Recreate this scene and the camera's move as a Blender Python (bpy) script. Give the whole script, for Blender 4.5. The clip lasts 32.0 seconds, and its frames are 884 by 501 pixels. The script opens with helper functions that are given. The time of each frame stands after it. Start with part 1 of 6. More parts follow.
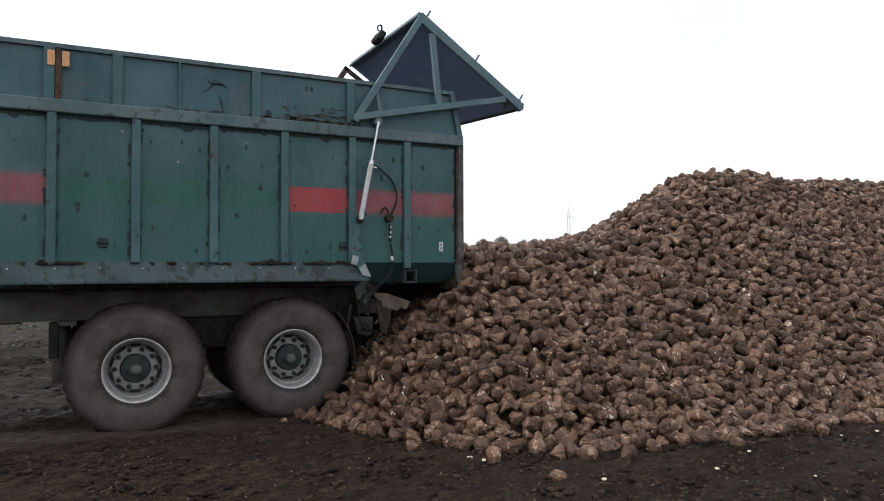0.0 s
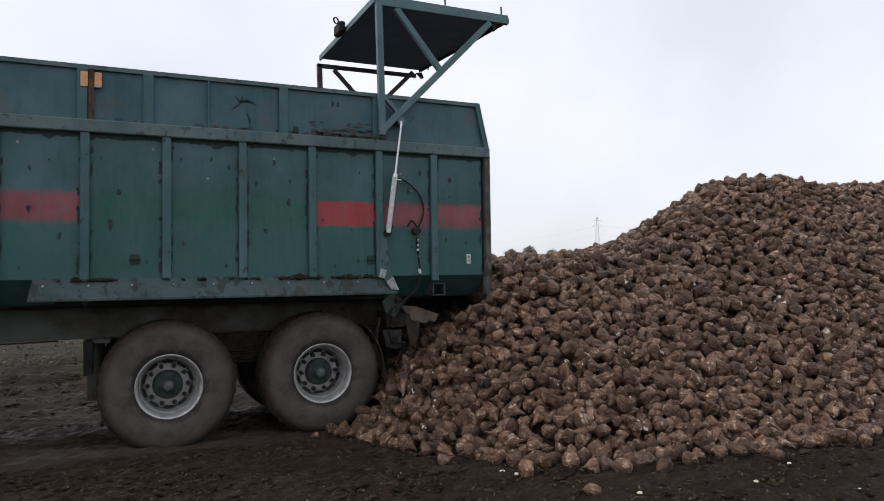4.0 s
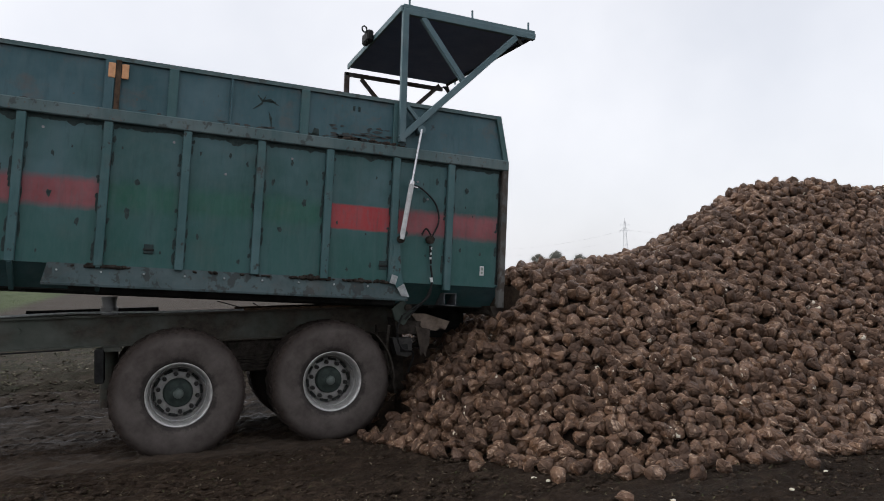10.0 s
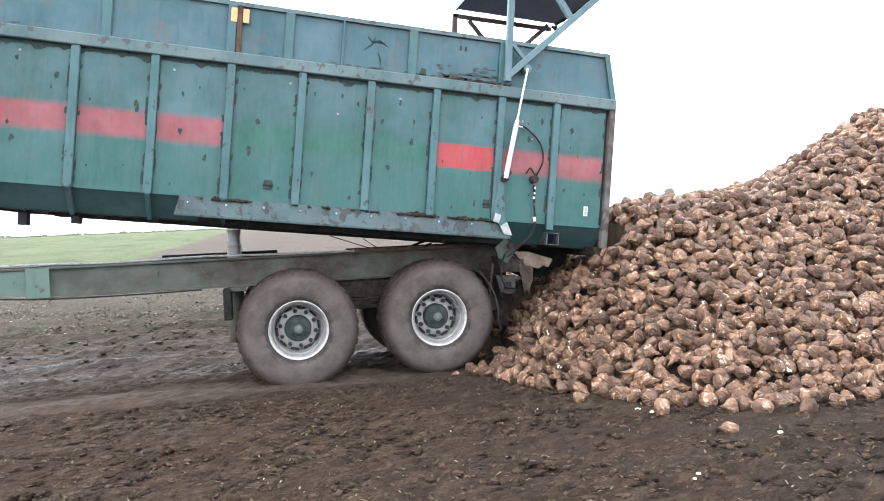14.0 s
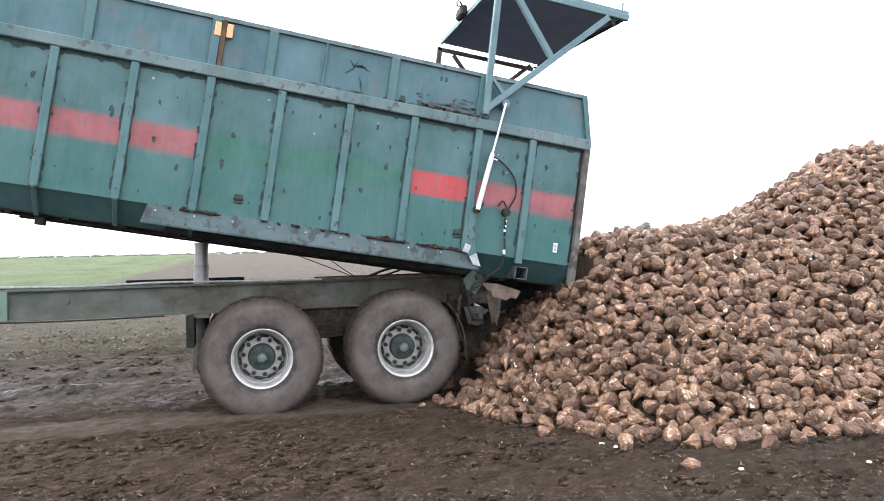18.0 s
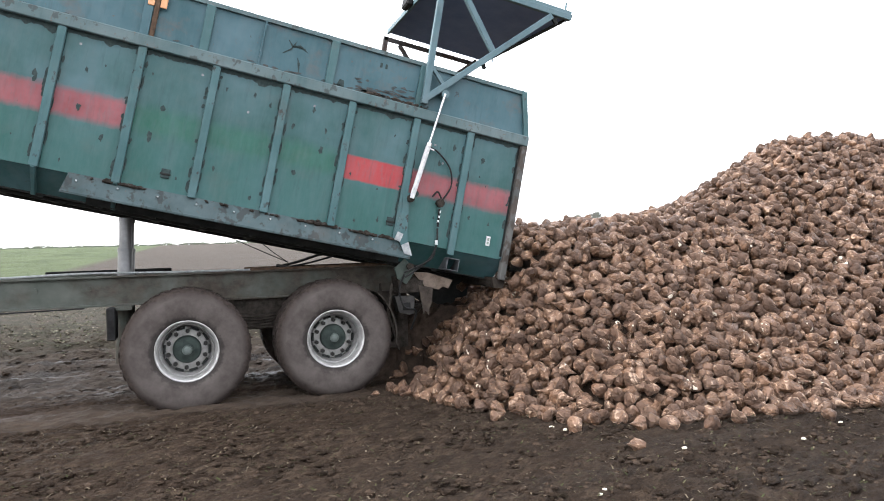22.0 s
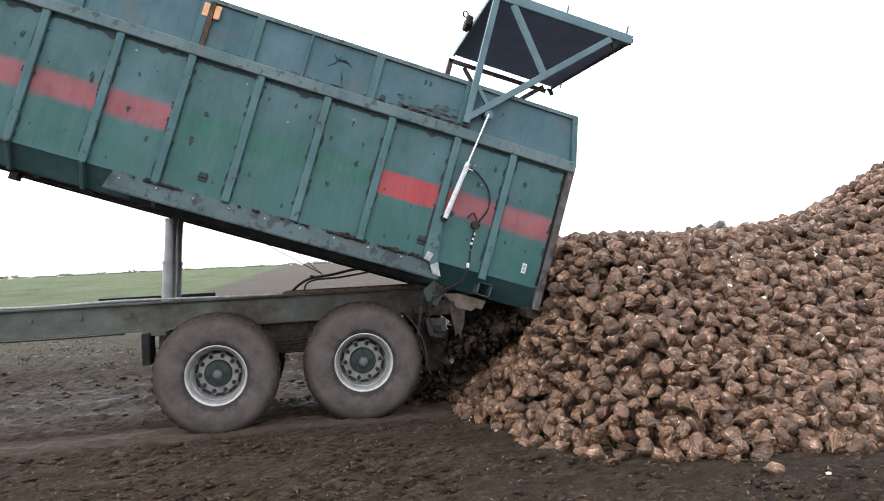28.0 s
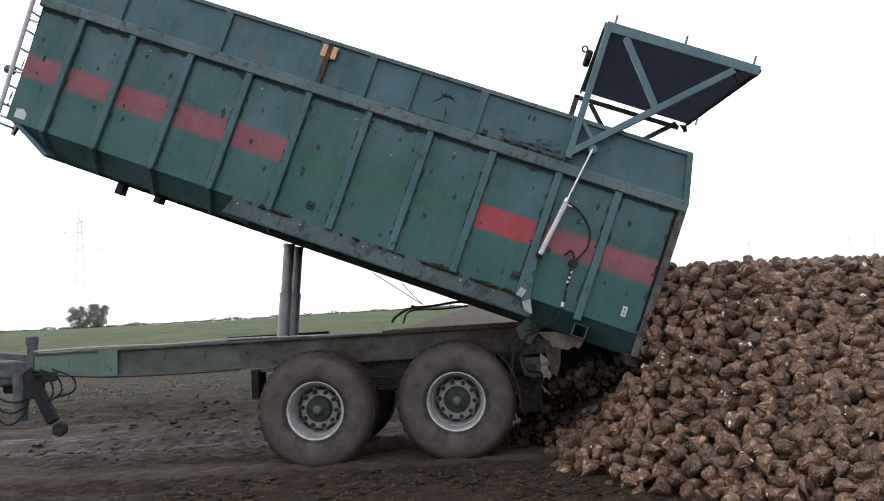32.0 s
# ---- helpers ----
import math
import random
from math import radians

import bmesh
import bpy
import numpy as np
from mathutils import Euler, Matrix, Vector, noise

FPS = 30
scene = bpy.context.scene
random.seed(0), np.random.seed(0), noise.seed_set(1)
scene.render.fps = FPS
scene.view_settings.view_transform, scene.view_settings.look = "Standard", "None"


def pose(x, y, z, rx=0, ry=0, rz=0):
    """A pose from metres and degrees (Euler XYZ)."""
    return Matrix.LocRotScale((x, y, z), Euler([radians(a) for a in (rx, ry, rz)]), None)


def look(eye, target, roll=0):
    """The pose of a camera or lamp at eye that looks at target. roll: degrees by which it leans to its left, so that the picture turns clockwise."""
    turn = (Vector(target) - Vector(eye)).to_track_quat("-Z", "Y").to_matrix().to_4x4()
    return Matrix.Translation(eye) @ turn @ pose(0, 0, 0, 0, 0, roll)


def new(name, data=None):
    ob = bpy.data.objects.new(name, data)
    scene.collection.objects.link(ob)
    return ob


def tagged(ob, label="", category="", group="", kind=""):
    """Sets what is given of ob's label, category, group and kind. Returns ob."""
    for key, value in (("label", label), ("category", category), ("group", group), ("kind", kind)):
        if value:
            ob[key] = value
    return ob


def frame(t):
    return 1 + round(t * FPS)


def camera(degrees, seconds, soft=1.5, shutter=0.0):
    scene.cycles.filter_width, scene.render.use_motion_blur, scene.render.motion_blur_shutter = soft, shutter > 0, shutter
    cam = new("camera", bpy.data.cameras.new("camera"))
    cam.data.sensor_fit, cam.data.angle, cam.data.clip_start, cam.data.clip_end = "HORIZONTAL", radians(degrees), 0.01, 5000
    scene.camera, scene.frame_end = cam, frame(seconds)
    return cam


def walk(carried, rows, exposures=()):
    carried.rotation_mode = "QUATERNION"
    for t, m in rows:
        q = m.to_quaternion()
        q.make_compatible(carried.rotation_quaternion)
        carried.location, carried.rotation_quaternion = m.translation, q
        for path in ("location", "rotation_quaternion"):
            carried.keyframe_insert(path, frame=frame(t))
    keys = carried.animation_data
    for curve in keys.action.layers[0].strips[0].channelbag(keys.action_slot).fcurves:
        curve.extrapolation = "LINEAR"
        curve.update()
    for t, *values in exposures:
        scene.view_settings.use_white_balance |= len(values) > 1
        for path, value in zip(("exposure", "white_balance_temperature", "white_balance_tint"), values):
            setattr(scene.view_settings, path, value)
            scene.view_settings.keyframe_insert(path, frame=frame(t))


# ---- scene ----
LENS = 63.0
cam = camera(LENS, 32.0, soft=1.0, shutter=0.2)

# seconds, eye, yaw to the left, pitch up, lean
PATH = [
    (0, -2.459, -8.887, 1.814, -26.94, 1.31, -0.13),
    (0.5, -2.465, -8.881, 1.814, -26.84, 1.64, -0.53),
    (1, -2.443, -8.859, 1.816, -27.30, 0.02, -0.57),
    (1.5, -2.479, -8.887, 1.815, -24.83, 1.80, -0.23),
    (2, -2.480, -8.896, 1.815, -25.36, 1.14, -0.27),
    (2.5, -2.491, -8.888, 1.821, -24.43, 1.61, -0.39),
    (4.5, -2.444, -8.863, 1.830, -24.70, 2.20, -1.25),
    (5, -2.453, -8.856, 1.821, -24.22, 1.26, -0.88),
    (5.5, -2.460, -8.848, 1.815, -24.98, 0.05, -0.49),
    (6, -2.480, -8.842, 1.820, -23.46, 1.34, -1.13),
    (6.5, -2.477, -8.850, 1.828, -21.83, 2.14, -0.98),
    (7, -2.476, -8.863, 1.833, -22.17, 2.75, -1.07),
    (7.5, -2.481, -8.878, 1.839, -22.43, 3.04, -1.15),
    (8, -2.487, -8.893, 1.835, -22.34, 2.99, -1.43),
    (8.5, -2.473, -8.887, 1.837, -23.49, 2.53, -1.23),
    (9, -2.456, -8.874, 1.842, -23.98, 3.19, -1.20),
    (9.5, -2.485, -8.894, 1.846, -22.90, 3.28, -1.15),
    (10, -2.505, -8.901, 1.846, -22.63, 2.70, -1.35),
    (10.5, -2.496, -8.893, 1.843, -22.70, 3.19, -1.67),
    (11, -2.494, -8.891, 1.838, -22.36, 2.41, -1.67),
    (11.5, -2.489, -8.868, 1.833, -23.27, 0.71, -0.52),
    (12, -2.478, -8.847, 1.826, -22.23, 0.64, -0.41),
    (12.5, -2.515, -8.896, 1.825, -17.99, 0.43, -2.19),
    (13, -2.584, -9.008, 1.809, -16.66, -2.74, 0.11),
    (13.5, -2.564, -9.077, 1.811, -14.80, -1.49, -1.83),
    (15.5, -2.386, -9.124, 1.804, -12.27, -1.87, -2.66),
    (16, -2.380, -9.121, 1.816, -10.90, -1.12, -2.72),
    (16.5, -2.387, -9.122, 1.829, -11.67, 0.27, -2.99),
    (17, -2.396, -9.132, 1.827, -11.82, -0.60, -2.07),
    (17.5, -2.397, -9.147, 1.817, -13.43, 0.44, -1.94),
    (18, -2.401, -9.122, 1.816, -15.75, 0.65, -1.53),
    (18.5, -2.386, -9.105, 1.811, -16.09, -0.10, -0.88),
    (19, -2.394, -9.118, 1.798, -17.85, -0.73, -0.82),
    (19.5, -2.386, -9.135, 1.792, -18.59, -0.85, -1.84),
    (20, -2.396, -9.146, 1.796, -18.74, -0.54, -1.95),
    (20.5, -2.390, -9.157, 1.799, -19.49, -0.08, -2.36),
    (21, -2.394, -9.162, 1.799, -20.10, 0.01, -2.22),
    (21.5, -2.403, -9.185, 1.794, -19.74, 0.19, -2.21),
    (22, -2.411, -9.176, 1.796, -19.45, -0.24, -1.80),
    (22.5, -2.413, -9.176, 1.801, -19.12, -0.48, -1.36),
    (23, -2.423, -9.173, 1.800, -18.84, -0.44, -1.26),
    (23.5, -2.417, -9.170, 1.789, -18.16, -0.02, -0.52),
    (24, -2.425, -9.164, 1.778, -17.95, -0.88, -0.98),
    (24.5, -2.437, -9.189, 1.781, -17.81, -0.87, -0.74),
    (25, -2.417, -9.172, 1.791, -17.81, -0.58, -1.07),
    (25.5, -2.430, -9.164, 1.792, -16.40, -0.24, -0.46),
    (26, -2.433, -9.155, 1.799, -15.29, -0.75, -0.54),
    (26.5, -2.445, -9.185, 1.809, -13.28, 1.06, -0.63),
    (28.5, -2.432, -9.193, 1.820, -10.05, 1.48, -3.37),
    (29, -2.440, -9.161, 1.819, -8.54, 2.43, -2.67),
    (29.5, -2.392, -9.212, 1.795, 0.28, 5.25, -3.29),
    (30, -2.400, -9.239, 1.763, 2.21, 6.89, -3.63),
    (30.5, -2.432, -9.243, 1.748, 2.52, 7.04, -3.11),
    (31, -2.464, -9.208, 1.728, 2.83, 5.99, -3.09),
    (31.5, -2.440, -9.200, 1.717, 3.54, 5.34, -3.69),
    (32, -2.447, -9.166, 1.725, 4.12, 5.33, -3.50),
]


def eye_pose(x, y, z, yaw, pitch, roll):
    a, b = radians(yaw), radians(pitch)
    way = Vector((-math.sin(a) * math.cos(b), math.cos(a) * math.cos(b), math.sin(b)))
    return look((x, y, z), Vector((x, y, z)) + way, roll)


EXPOSURE = [(t, stops, kelvin, 12) for t, stops, kelvin in (
    (0, -0.6, 6250), (1, -0.72, 6250), (2, -0.78, 6200), (4.5, -0.95, 6200), (5, -0.95, 6200), (6, -0.45, 6100), (8.5, -0.48, 6100), (9, -0.93, 6300), (11, -0.97, 6300), (11.8, -0.68, 6200),
    (12.6, 0.1, 6200), (13, 0.85, 6200), (15.5, 1.42, 6100), (16.5, 1.36, 6150), (18, 1.1, 6200), (20, 0.95, 6250), (23, 0.62, 6250), (26, 0.44, 6250), (29, 0.52, 6200),
    (29.6, -0.08, 6150), (30, -0.1, 6150), (32, -0.28, 6150))]
walk(cam, [(r[0], eye_pose(*r[1:])) for r in PATH], EXPOSURE)

# ---- light: an overcast sky ----
world = bpy.data.worlds.new("overcast_sky")
scene.world = world
world.use_nodes = True
wn, wl = world.node_tree.nodes, world.node_tree.links
wn.clear()
sky = wn.new("ShaderNodeTexSky")
sky.sky_type, sky.sun_disc = "NISHITA", False
sky.sun_elevation, sky.sun_rotation = radians(35.4), radians(-75)
sky.air_density, sky.dust_density, sky.ozone_density = 1.0, 4.0, 1.0
cloud = wn.new("ShaderNodeMix")
cloud.data_type, cloud.blend_type = "RGBA", "MIX"
cloud.inputs["B"].default_value = (9.6, 9.6, 9.62, 1)
cover = wn.new("ShaderNodeTexNoise")
cover.inputs["Scale"].default_value, cover.inputs["Detail"].default_value = 2.2, 5
thick = wn.new("ShaderNodeMapRange")
for key, value in (("From Min", 0.3), ("From Max", 0.65), ("To Min", 0.62), ("To Max", 0.86)):
    thick.inputs[key].default_value = value
wl.new(wn.new("ShaderNodeTexCoord").outputs["Generated"], cover.inputs["Vector"])
wl.new(cover.outputs["Fac"], thick.inputs["Value"])
wl.new(thick.outputs["Result"], cloud.inputs["Factor"])
back = wn.new("ShaderNodeBackground")
back.inputs["Strength"].default_value = 0.222
out = wn.new("ShaderNodeOutputWorld")
wl.new(sky.outputs["Color"], cloud.inputs["A"])
wl.new(cloud.outputs["Result"], back.inputs["Color"])
wl.new(back.outputs["Background"], out.inputs["Surface"])
sun_data = bpy.data.lights.new("sun", "SUN")
sun_data.energy, sun_data.angle, sun_data.color = 1.55, radians(25), (1, 0.97, 0.92)
sun = new("sun", sun_data)
sun.matrix_world = look((-30, 8, 22), (0, 0, 0))


# ---- materials ----
class Nodes:
    """A small builder of procedural node materials."""

    def __init__(self, name):
        self.material = bpy.data.materials.new(name)
        self.material.use_nodes = True
        self.tree = self.material.node_tree
        self.bsdf = self.tree.nodes["Principled BSDF"]
        self.where = self.tree.nodes.new("ShaderNodeTexCoord").outputs["Object"]

    def link(self, a, b):
        self.tree.links.new(a, b)

    def node(self, kind, **inputs):
        n = self.tree.nodes.new(kind)
        for k, v in inputs.items():
            n.inputs[k.replace("_", " ")].default_value = v
        return n

    def noise(self, scale, detail=6, rough=0.6, stretch=(1, 1, 1), where=None, distort=0.0, turn=0.0):
        m = self.tree.nodes.new("ShaderNodeMapping")
        m.vector_type = "TEXTURE"
        m.inputs["Scale"].default_value = [1 / v for v in stretch]
        m.inputs["Rotation"].default_value = (0, 0, radians(turn))
        self.link(where or self.where, m.inputs["Vector"])
        n = self.node("ShaderNodeTexNoise", Scale=scale, Detail=detail, Roughness=rough, Distortion=distort)
        self.link(m.outputs["Vector"], n.inputs["Vector"])
        return n.outputs["Fac"]

    def ramp(self, fac, stops):
        r = self.tree.nodes.new("ShaderNodeValToRGB")
        e = r.color_ramp.elements
        while len(e) < len(stops):
            e.new(0.5)
        for el, (p, c) in zip(e, stops):
            el.position, el.color = p, (c, c, c, 1) if isinstance(c, (int, float)) else (*c, 1)
        self.link(fac, r.inputs["Fac"])
        return r.outputs["Color"]

    def mix(self, fac, a, b, blend="MIX"):
        n = self.tree.nodes.new("ShaderNodeMix")
        n.data_type, n.blend_type = "RGBA", blend
        for key, v in (("Factor", fac), ("A", a), ("B", b)):
            if isinstance(v, (int, float)):
                n.inputs[key].default_value = v
            elif isinstance(v, tuple):
                n.inputs[key].default_value = (*v, 1)
            else:
                self.link(v, n.inputs[key])
        return n.outputs["Result"]

    def math(self, op, a, b=0.0):
        n = self.tree.nodes.new("ShaderNodeMath")
        n.operation = op
        for i, v in enumerate((a, b)):
            if isinstance(v, (int, float)):
                n.inputs[i].default_value = v
            else:
                self.link(v, n.inputs[i])
        return n.outputs["Value"]

    def done(self, color, rough=0.7, metal=0.0, bump=None, strength=0.3, distance=0.01, spec=0.15):
        for key, v in (("Base Color", color), ("Roughness", rough), ("Metallic", metal)):
            if isinstance(v, tuple):
                self.bsdf.inputs[key].default_value = (*v, 1)
            elif isinstance(v, (int, float)):
                self.bsdf.inputs[key].default_value = v
            else:
                self.link(v, self.bsdf.inputs[key])
        self.bsdf.inputs["Specular IOR Level"].default_value = spec
        if bump is not None:
            b = self.node("ShaderNodeBump", Strength=strength, Distance=distance)
            self.link(bump, b.inputs["Height"])
            self.link(b.outputs["Normal"], self.bsdf.inputs["Normal"])
        return self.material


def worn_paint(name, a, b, dirt=(0.03, 0.027, 0.024), dirt_from=0.6, rough=0.5, rust=0.68, streak=(1, 1, 0.25), stain=0.25, band=None, spec=0.33):
    """Paint faded in patches, with dirt, dark scabs and rust. band: a stripe whose middle is 2.67 m up: two colours, softness of its rubbed edges, cover."""
    n = Nodes(name)
    fade = n.ramp(n.noise(1.3, 4, 0.55), [(0.35, a), (0.68, b)])
    if band:
        tone_a, tone_b, soft, cover = band
        sep = n.tree.nodes.new("ShaderNodeSeparateXYZ")
        n.link(n.where, sep.inputs[0])
        off = n.math("ABSOLUTE", n.math("SUBTRACT", sep.outputs["Z"], 2.67 - 1.555))
        off = n.math("ADD", off, n.math("MULTIPLY", n.math("SUBTRACT", n.noise(9, 5, 0.65), 0.5), 2.2 * soft))
        hold = n.node("ShaderNodeMapRange", From_Min=0.155 + soft, From_Max=0.155 - soft)
        n.link(off, hold.inputs["Value"])
        worn = n.ramp(n.noise(15, 6, 0.7, (1, 1, 0.35)), [(0.52, 1.0), (0.72, 0.6)])
        paint = n.ramp(n.noise(2.2, 5, 0.6), [(0.35, tone_a), (0.68, tone_b)])
        # greener below the stripe, with an uneven edge
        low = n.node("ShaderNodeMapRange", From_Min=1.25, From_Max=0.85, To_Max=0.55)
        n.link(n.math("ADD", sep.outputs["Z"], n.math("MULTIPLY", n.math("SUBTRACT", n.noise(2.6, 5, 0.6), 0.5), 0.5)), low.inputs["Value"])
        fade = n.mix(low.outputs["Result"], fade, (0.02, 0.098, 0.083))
        fade = n.mix(n.math("MULTIPLY", n.math("MULTIPLY", hold.outputs["Result"], worn), cover), fade, paint)
    fine = n.noise(24, 5, 0.7, streak)
    c = n.mix(n.ramp(fine, [(0.4, 0.0), (0.75, 0.2)]), fade, tuple(0.6 * x + 0.06 for x in b))
    run = n.ramp(n.noise(7, 4, 0.6, (1, 1, 0.12)), [(0.5, 0.0), (0.75, 0.3)])
    c = n.mix(run, c, tuple(0.6 * x + 0.45 * sum(b) / 3 for x in b))
    soot = n.ramp(n.noise(11, 4, 0.65, (1, 1, 0.15)), [(0.56, 0.0), (0.78, 0.35)])
    c = n.mix(soot, c, tuple(0.5 * x for x in a))
    scab = n.ramp(n.noise(7.5, 5, 0.62, (1, 1, 0.7)), [(dirt_from, 0.0), (dirt_from + 0.05, 0.85)])
    c = n.mix(scab, c, dirt)
    tan = n.ramp(n.noise(2.1, 5, 0.62, (1, 1, 1.3)), [(0.54, 0.0), (0.72, stain)])
    c = n.mix(tan, c, (0.115, 0.085, 0.07))
    orange = n.ramp(n.noise(16, 6, 0.7), [(rust, 0.0), (rust + 0.08, 0.7)])
    c = n.mix(orange, c, (0.12, 0.062, 0.035))
    r = n.ramp(n.noise(9, 4), [(0.3, rough - 0.1), (0.7, min(rough + 0.25, 1))])
    return n.done(c, r, 0.0, n.noise(30, 6, 0.7), 0.15, 0.004, spec)


def dusty(name, a, b, scale=9.0, rough=0.85, metal=0.0, strength=0.4, distance=0.006, spec=0.15):
    n = Nodes(name)
    c = n.ramp(n.noise(scale, 6, 0.65), [(0.32, a), (0.68, b)])
    return n.done(c, rough, metal, n.noise(scale * 5, 6, 0.7), strength, distance, spec)


GREEN_TONES = ((0.0185, 0.077, 0.071), (0.064, 0.13, 0.145))
GREEN = worn_paint("faded_green_paint", *GREEN_TONES, dirt_from=0.69, rough=0.4, rust=0.7, stain=0.15)
TEAL = worn_paint("faded_teal_paint", (0.025, 0.082, 0.098), (0.067, 0.132, 0.156), dirt_from=0.68, rust=0.635, rough=0.4, stain=0.62)
RIB = worn_paint("chalky_green_rib_paint", (0.033, 0.094, 0.098), (0.07, 0.14, 0.149), dirt_from=0.62, streak=(1, 1, 0.15))
RAIL = worn_paint("scuffed_grey_green_rail_paint", (0.05, 0.10, 0.105), (0.12, 0.165, 0.17), dirt=(0.05, 0.062, 0.06), dirt_from=0.58, rust=0.61)
GUARD = worn_paint("mud_caked_guard_rail_paint", (0.03, 0.053, 0.056), (0.066, 0.1, 0.106), dirt=(0.024, 0.03, 0.03), dirt_from=0.53, rust=0.63, rough=0.6)
FADED_RED = worn_paint("washed_out_red_paint", *GREEN_TONES, dirt_from=0.69, rough=0.4, rust=0.7, stain=0.15, band=((0.21, 0.045, 0.052), (0.29, 0.085, 0.095), 0.04, 0.95))
RED = worn_paint("faded_red_paint", *GREEN_TONES, dirt_from=0.69, rough=0.4, rust=0.7, stain=0.1, band=((0.32, 0.028, 0.034), (0.38, 0.055, 0.058), 0.014, 1.0))
OVERPAINT = worn_paint("green_overpainted_band", *GREEN_TONES, dirt_from=0.69, rough=0.4, rust=0.7, stain=0.15, band=((0.011, 0.084, 0.056), (0.024, 0.108, 0.08), 0.07, 0.9))
GATE = worn_paint("blue_grey_gate_paint", (0.07, 0.13, 0.15), (0.12, 0.19, 0.21), dirt_from=0.66, rust=0.66)
FAR_GATE = worn_paint("rust_brown_gate_paint", (0.05, 0.05, 0.052), (0.1, 0.09, 0.088), dirt=(0.06, 0.042, 0.034), dirt_from=0.5, rust=0.55)
PANEL = dusty("dark_blue_gate_sheet", (0.12, 0.175, 0.31), (0.17, 0.23, 0.37), 3.0, 0.55, strength=0.15)
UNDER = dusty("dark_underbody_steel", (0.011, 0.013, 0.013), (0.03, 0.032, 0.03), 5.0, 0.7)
DEEP = dusty("grey_green_hinge_steel", (0.036, 0.05, 0.043), (0.07, 0.086, 0.073), 7.0, 0.55)


def splashed_shaded_paint():
    """Chassis paint under mud thrown up by the wheels, darkened there also for the body's shade."""
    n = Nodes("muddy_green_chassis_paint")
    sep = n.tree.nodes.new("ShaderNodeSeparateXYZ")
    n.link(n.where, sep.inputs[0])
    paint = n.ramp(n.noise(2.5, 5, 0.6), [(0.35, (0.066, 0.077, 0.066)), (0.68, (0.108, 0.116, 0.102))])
    spray_shade = n.node("ShaderNodeMapRange", From_Min=-3.2, From_Max=-1.9)
    n.link(sep.outputs["X"], spray_shade.inputs["Value"])
    amount = n.math("ADD", n.math("MULTIPLY", spray_shade.outputs["Result"], 0.2), n.noise(2.6, 6, 0.62, (0.7, 1, 1)))
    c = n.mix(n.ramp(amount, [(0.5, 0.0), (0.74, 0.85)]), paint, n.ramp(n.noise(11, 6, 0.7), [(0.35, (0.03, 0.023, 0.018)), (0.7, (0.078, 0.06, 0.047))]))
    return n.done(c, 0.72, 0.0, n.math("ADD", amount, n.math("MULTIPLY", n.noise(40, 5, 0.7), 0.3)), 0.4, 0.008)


CHASSIS = splashed_shaded_paint()
BEAM = worn_paint("light_green_drawbar_paint", (0.08, 0.14, 0.11), (0.125, 0.185, 0.15), dirt=(0.07, 0.06, 0.05), dirt_from=0.62, rust=0.7)


def tyre_rubber():
    """Rubber with pale dust on the sidewall and dark wet soil rubbed over the shoulder."""
    n = Nodes("dusty_tyre_rubber")
    sep = n.tree.nodes.new("ShaderNodeSeparateXYZ")
    n.link(n.where, sep.inputs[0])
    r2 = n.math("ADD", n.math("POWER", sep.outputs["X"], 2.0), n.math("POWER", sep.outputs["Z"], 2.0))
    r = n.math("ADD", n.math("SQRT", r2), n.math("MULTIPLY", n.math("SUBTRACT", n.noise(9, 6, 0.7), 0.5), 0.17))
    dust = n.ramp(n.noise(4.5, 6, 0.65), [(0.32, (0.056, 0.047, 0.043)), (0.68, (0.102, 0.089, 0.082))])
    soil = n.node("ShaderNodeMapRange", From_Min=0.65, From_Max=0.735)
    n.link(r, soil.inputs["Value"])
    c = n.mix(n.math("MULTIPLY", soil.outputs["Result"], 0.85), dust, n.ramp(n.noise(16, 5, 0.7), [(0.35, (0.014, 0.010, 0.009)), (0.7, (0.05, 0.037, 0.030))]))
    # dark ring painted in for the shaded gap beside the rim
    bead = n.node("ShaderNodeMapRange", From_Min=0.44, From_Max=0.4)
    n.link(r, bead.inputs["Value"])
    c = n.mix(n.math("MULTIPLY", bead.outputs["Result"], 0.8), c, (0.03, 0.027, 0.025))
    return n.done(c, 0.93, 0.0, n.noise(24, 6, 0.7), 0.4, 0.008)


TYRE = tyre_rubber()
RIM = dusty("scuffed_silver_rim", (0.33, 0.325, 0.315), (0.55, 0.545, 0.53), 14.0, 0.34, 0.5, 0.08, spec=0.5)
DISC = dusty("dirty_grey_wheel_disc", (0.22, 0.216, 0.21), (0.42, 0.415, 0.40), 9.0, 0.5, 0.3, 0.12)
RIM_WELL = dusty("darker_grey_rim_well", (0.24, 0.235, 0.228), (0.46, 0.453, 0.44), 12.0, 0.36, 0.5, 0.1, spec=0.5)
HUB = dusty("dirty_dark_green_hub", (0.02, 0.029, 0.026), (0.048, 0.062, 0.056), 12.0, 0.65)
CAP = dusty("worn_grey_green_hub_cap", (0.07, 0.09, 0.082), (0.15, 0.17, 0.16), 14.0, 0.5, 0.2)
NUT = dusty("dull_nut_steel", (0.018, 0.018, 0.018), (0.05, 0.048, 0.045), 30.0, 0.5, 0.5)
STEEL = dusty("bright_ram_steel", (0.5, 0.51, 0.52), (0.66, 0.67, 0.68), 6.0, 0.25, 0.9, 0.05)
RAM = dusty("grey_ram_tube", (0.14, 0.145, 0.15), (0.26, 0.265, 0.27), 4.0, 0.4, 0.6, 0.1)
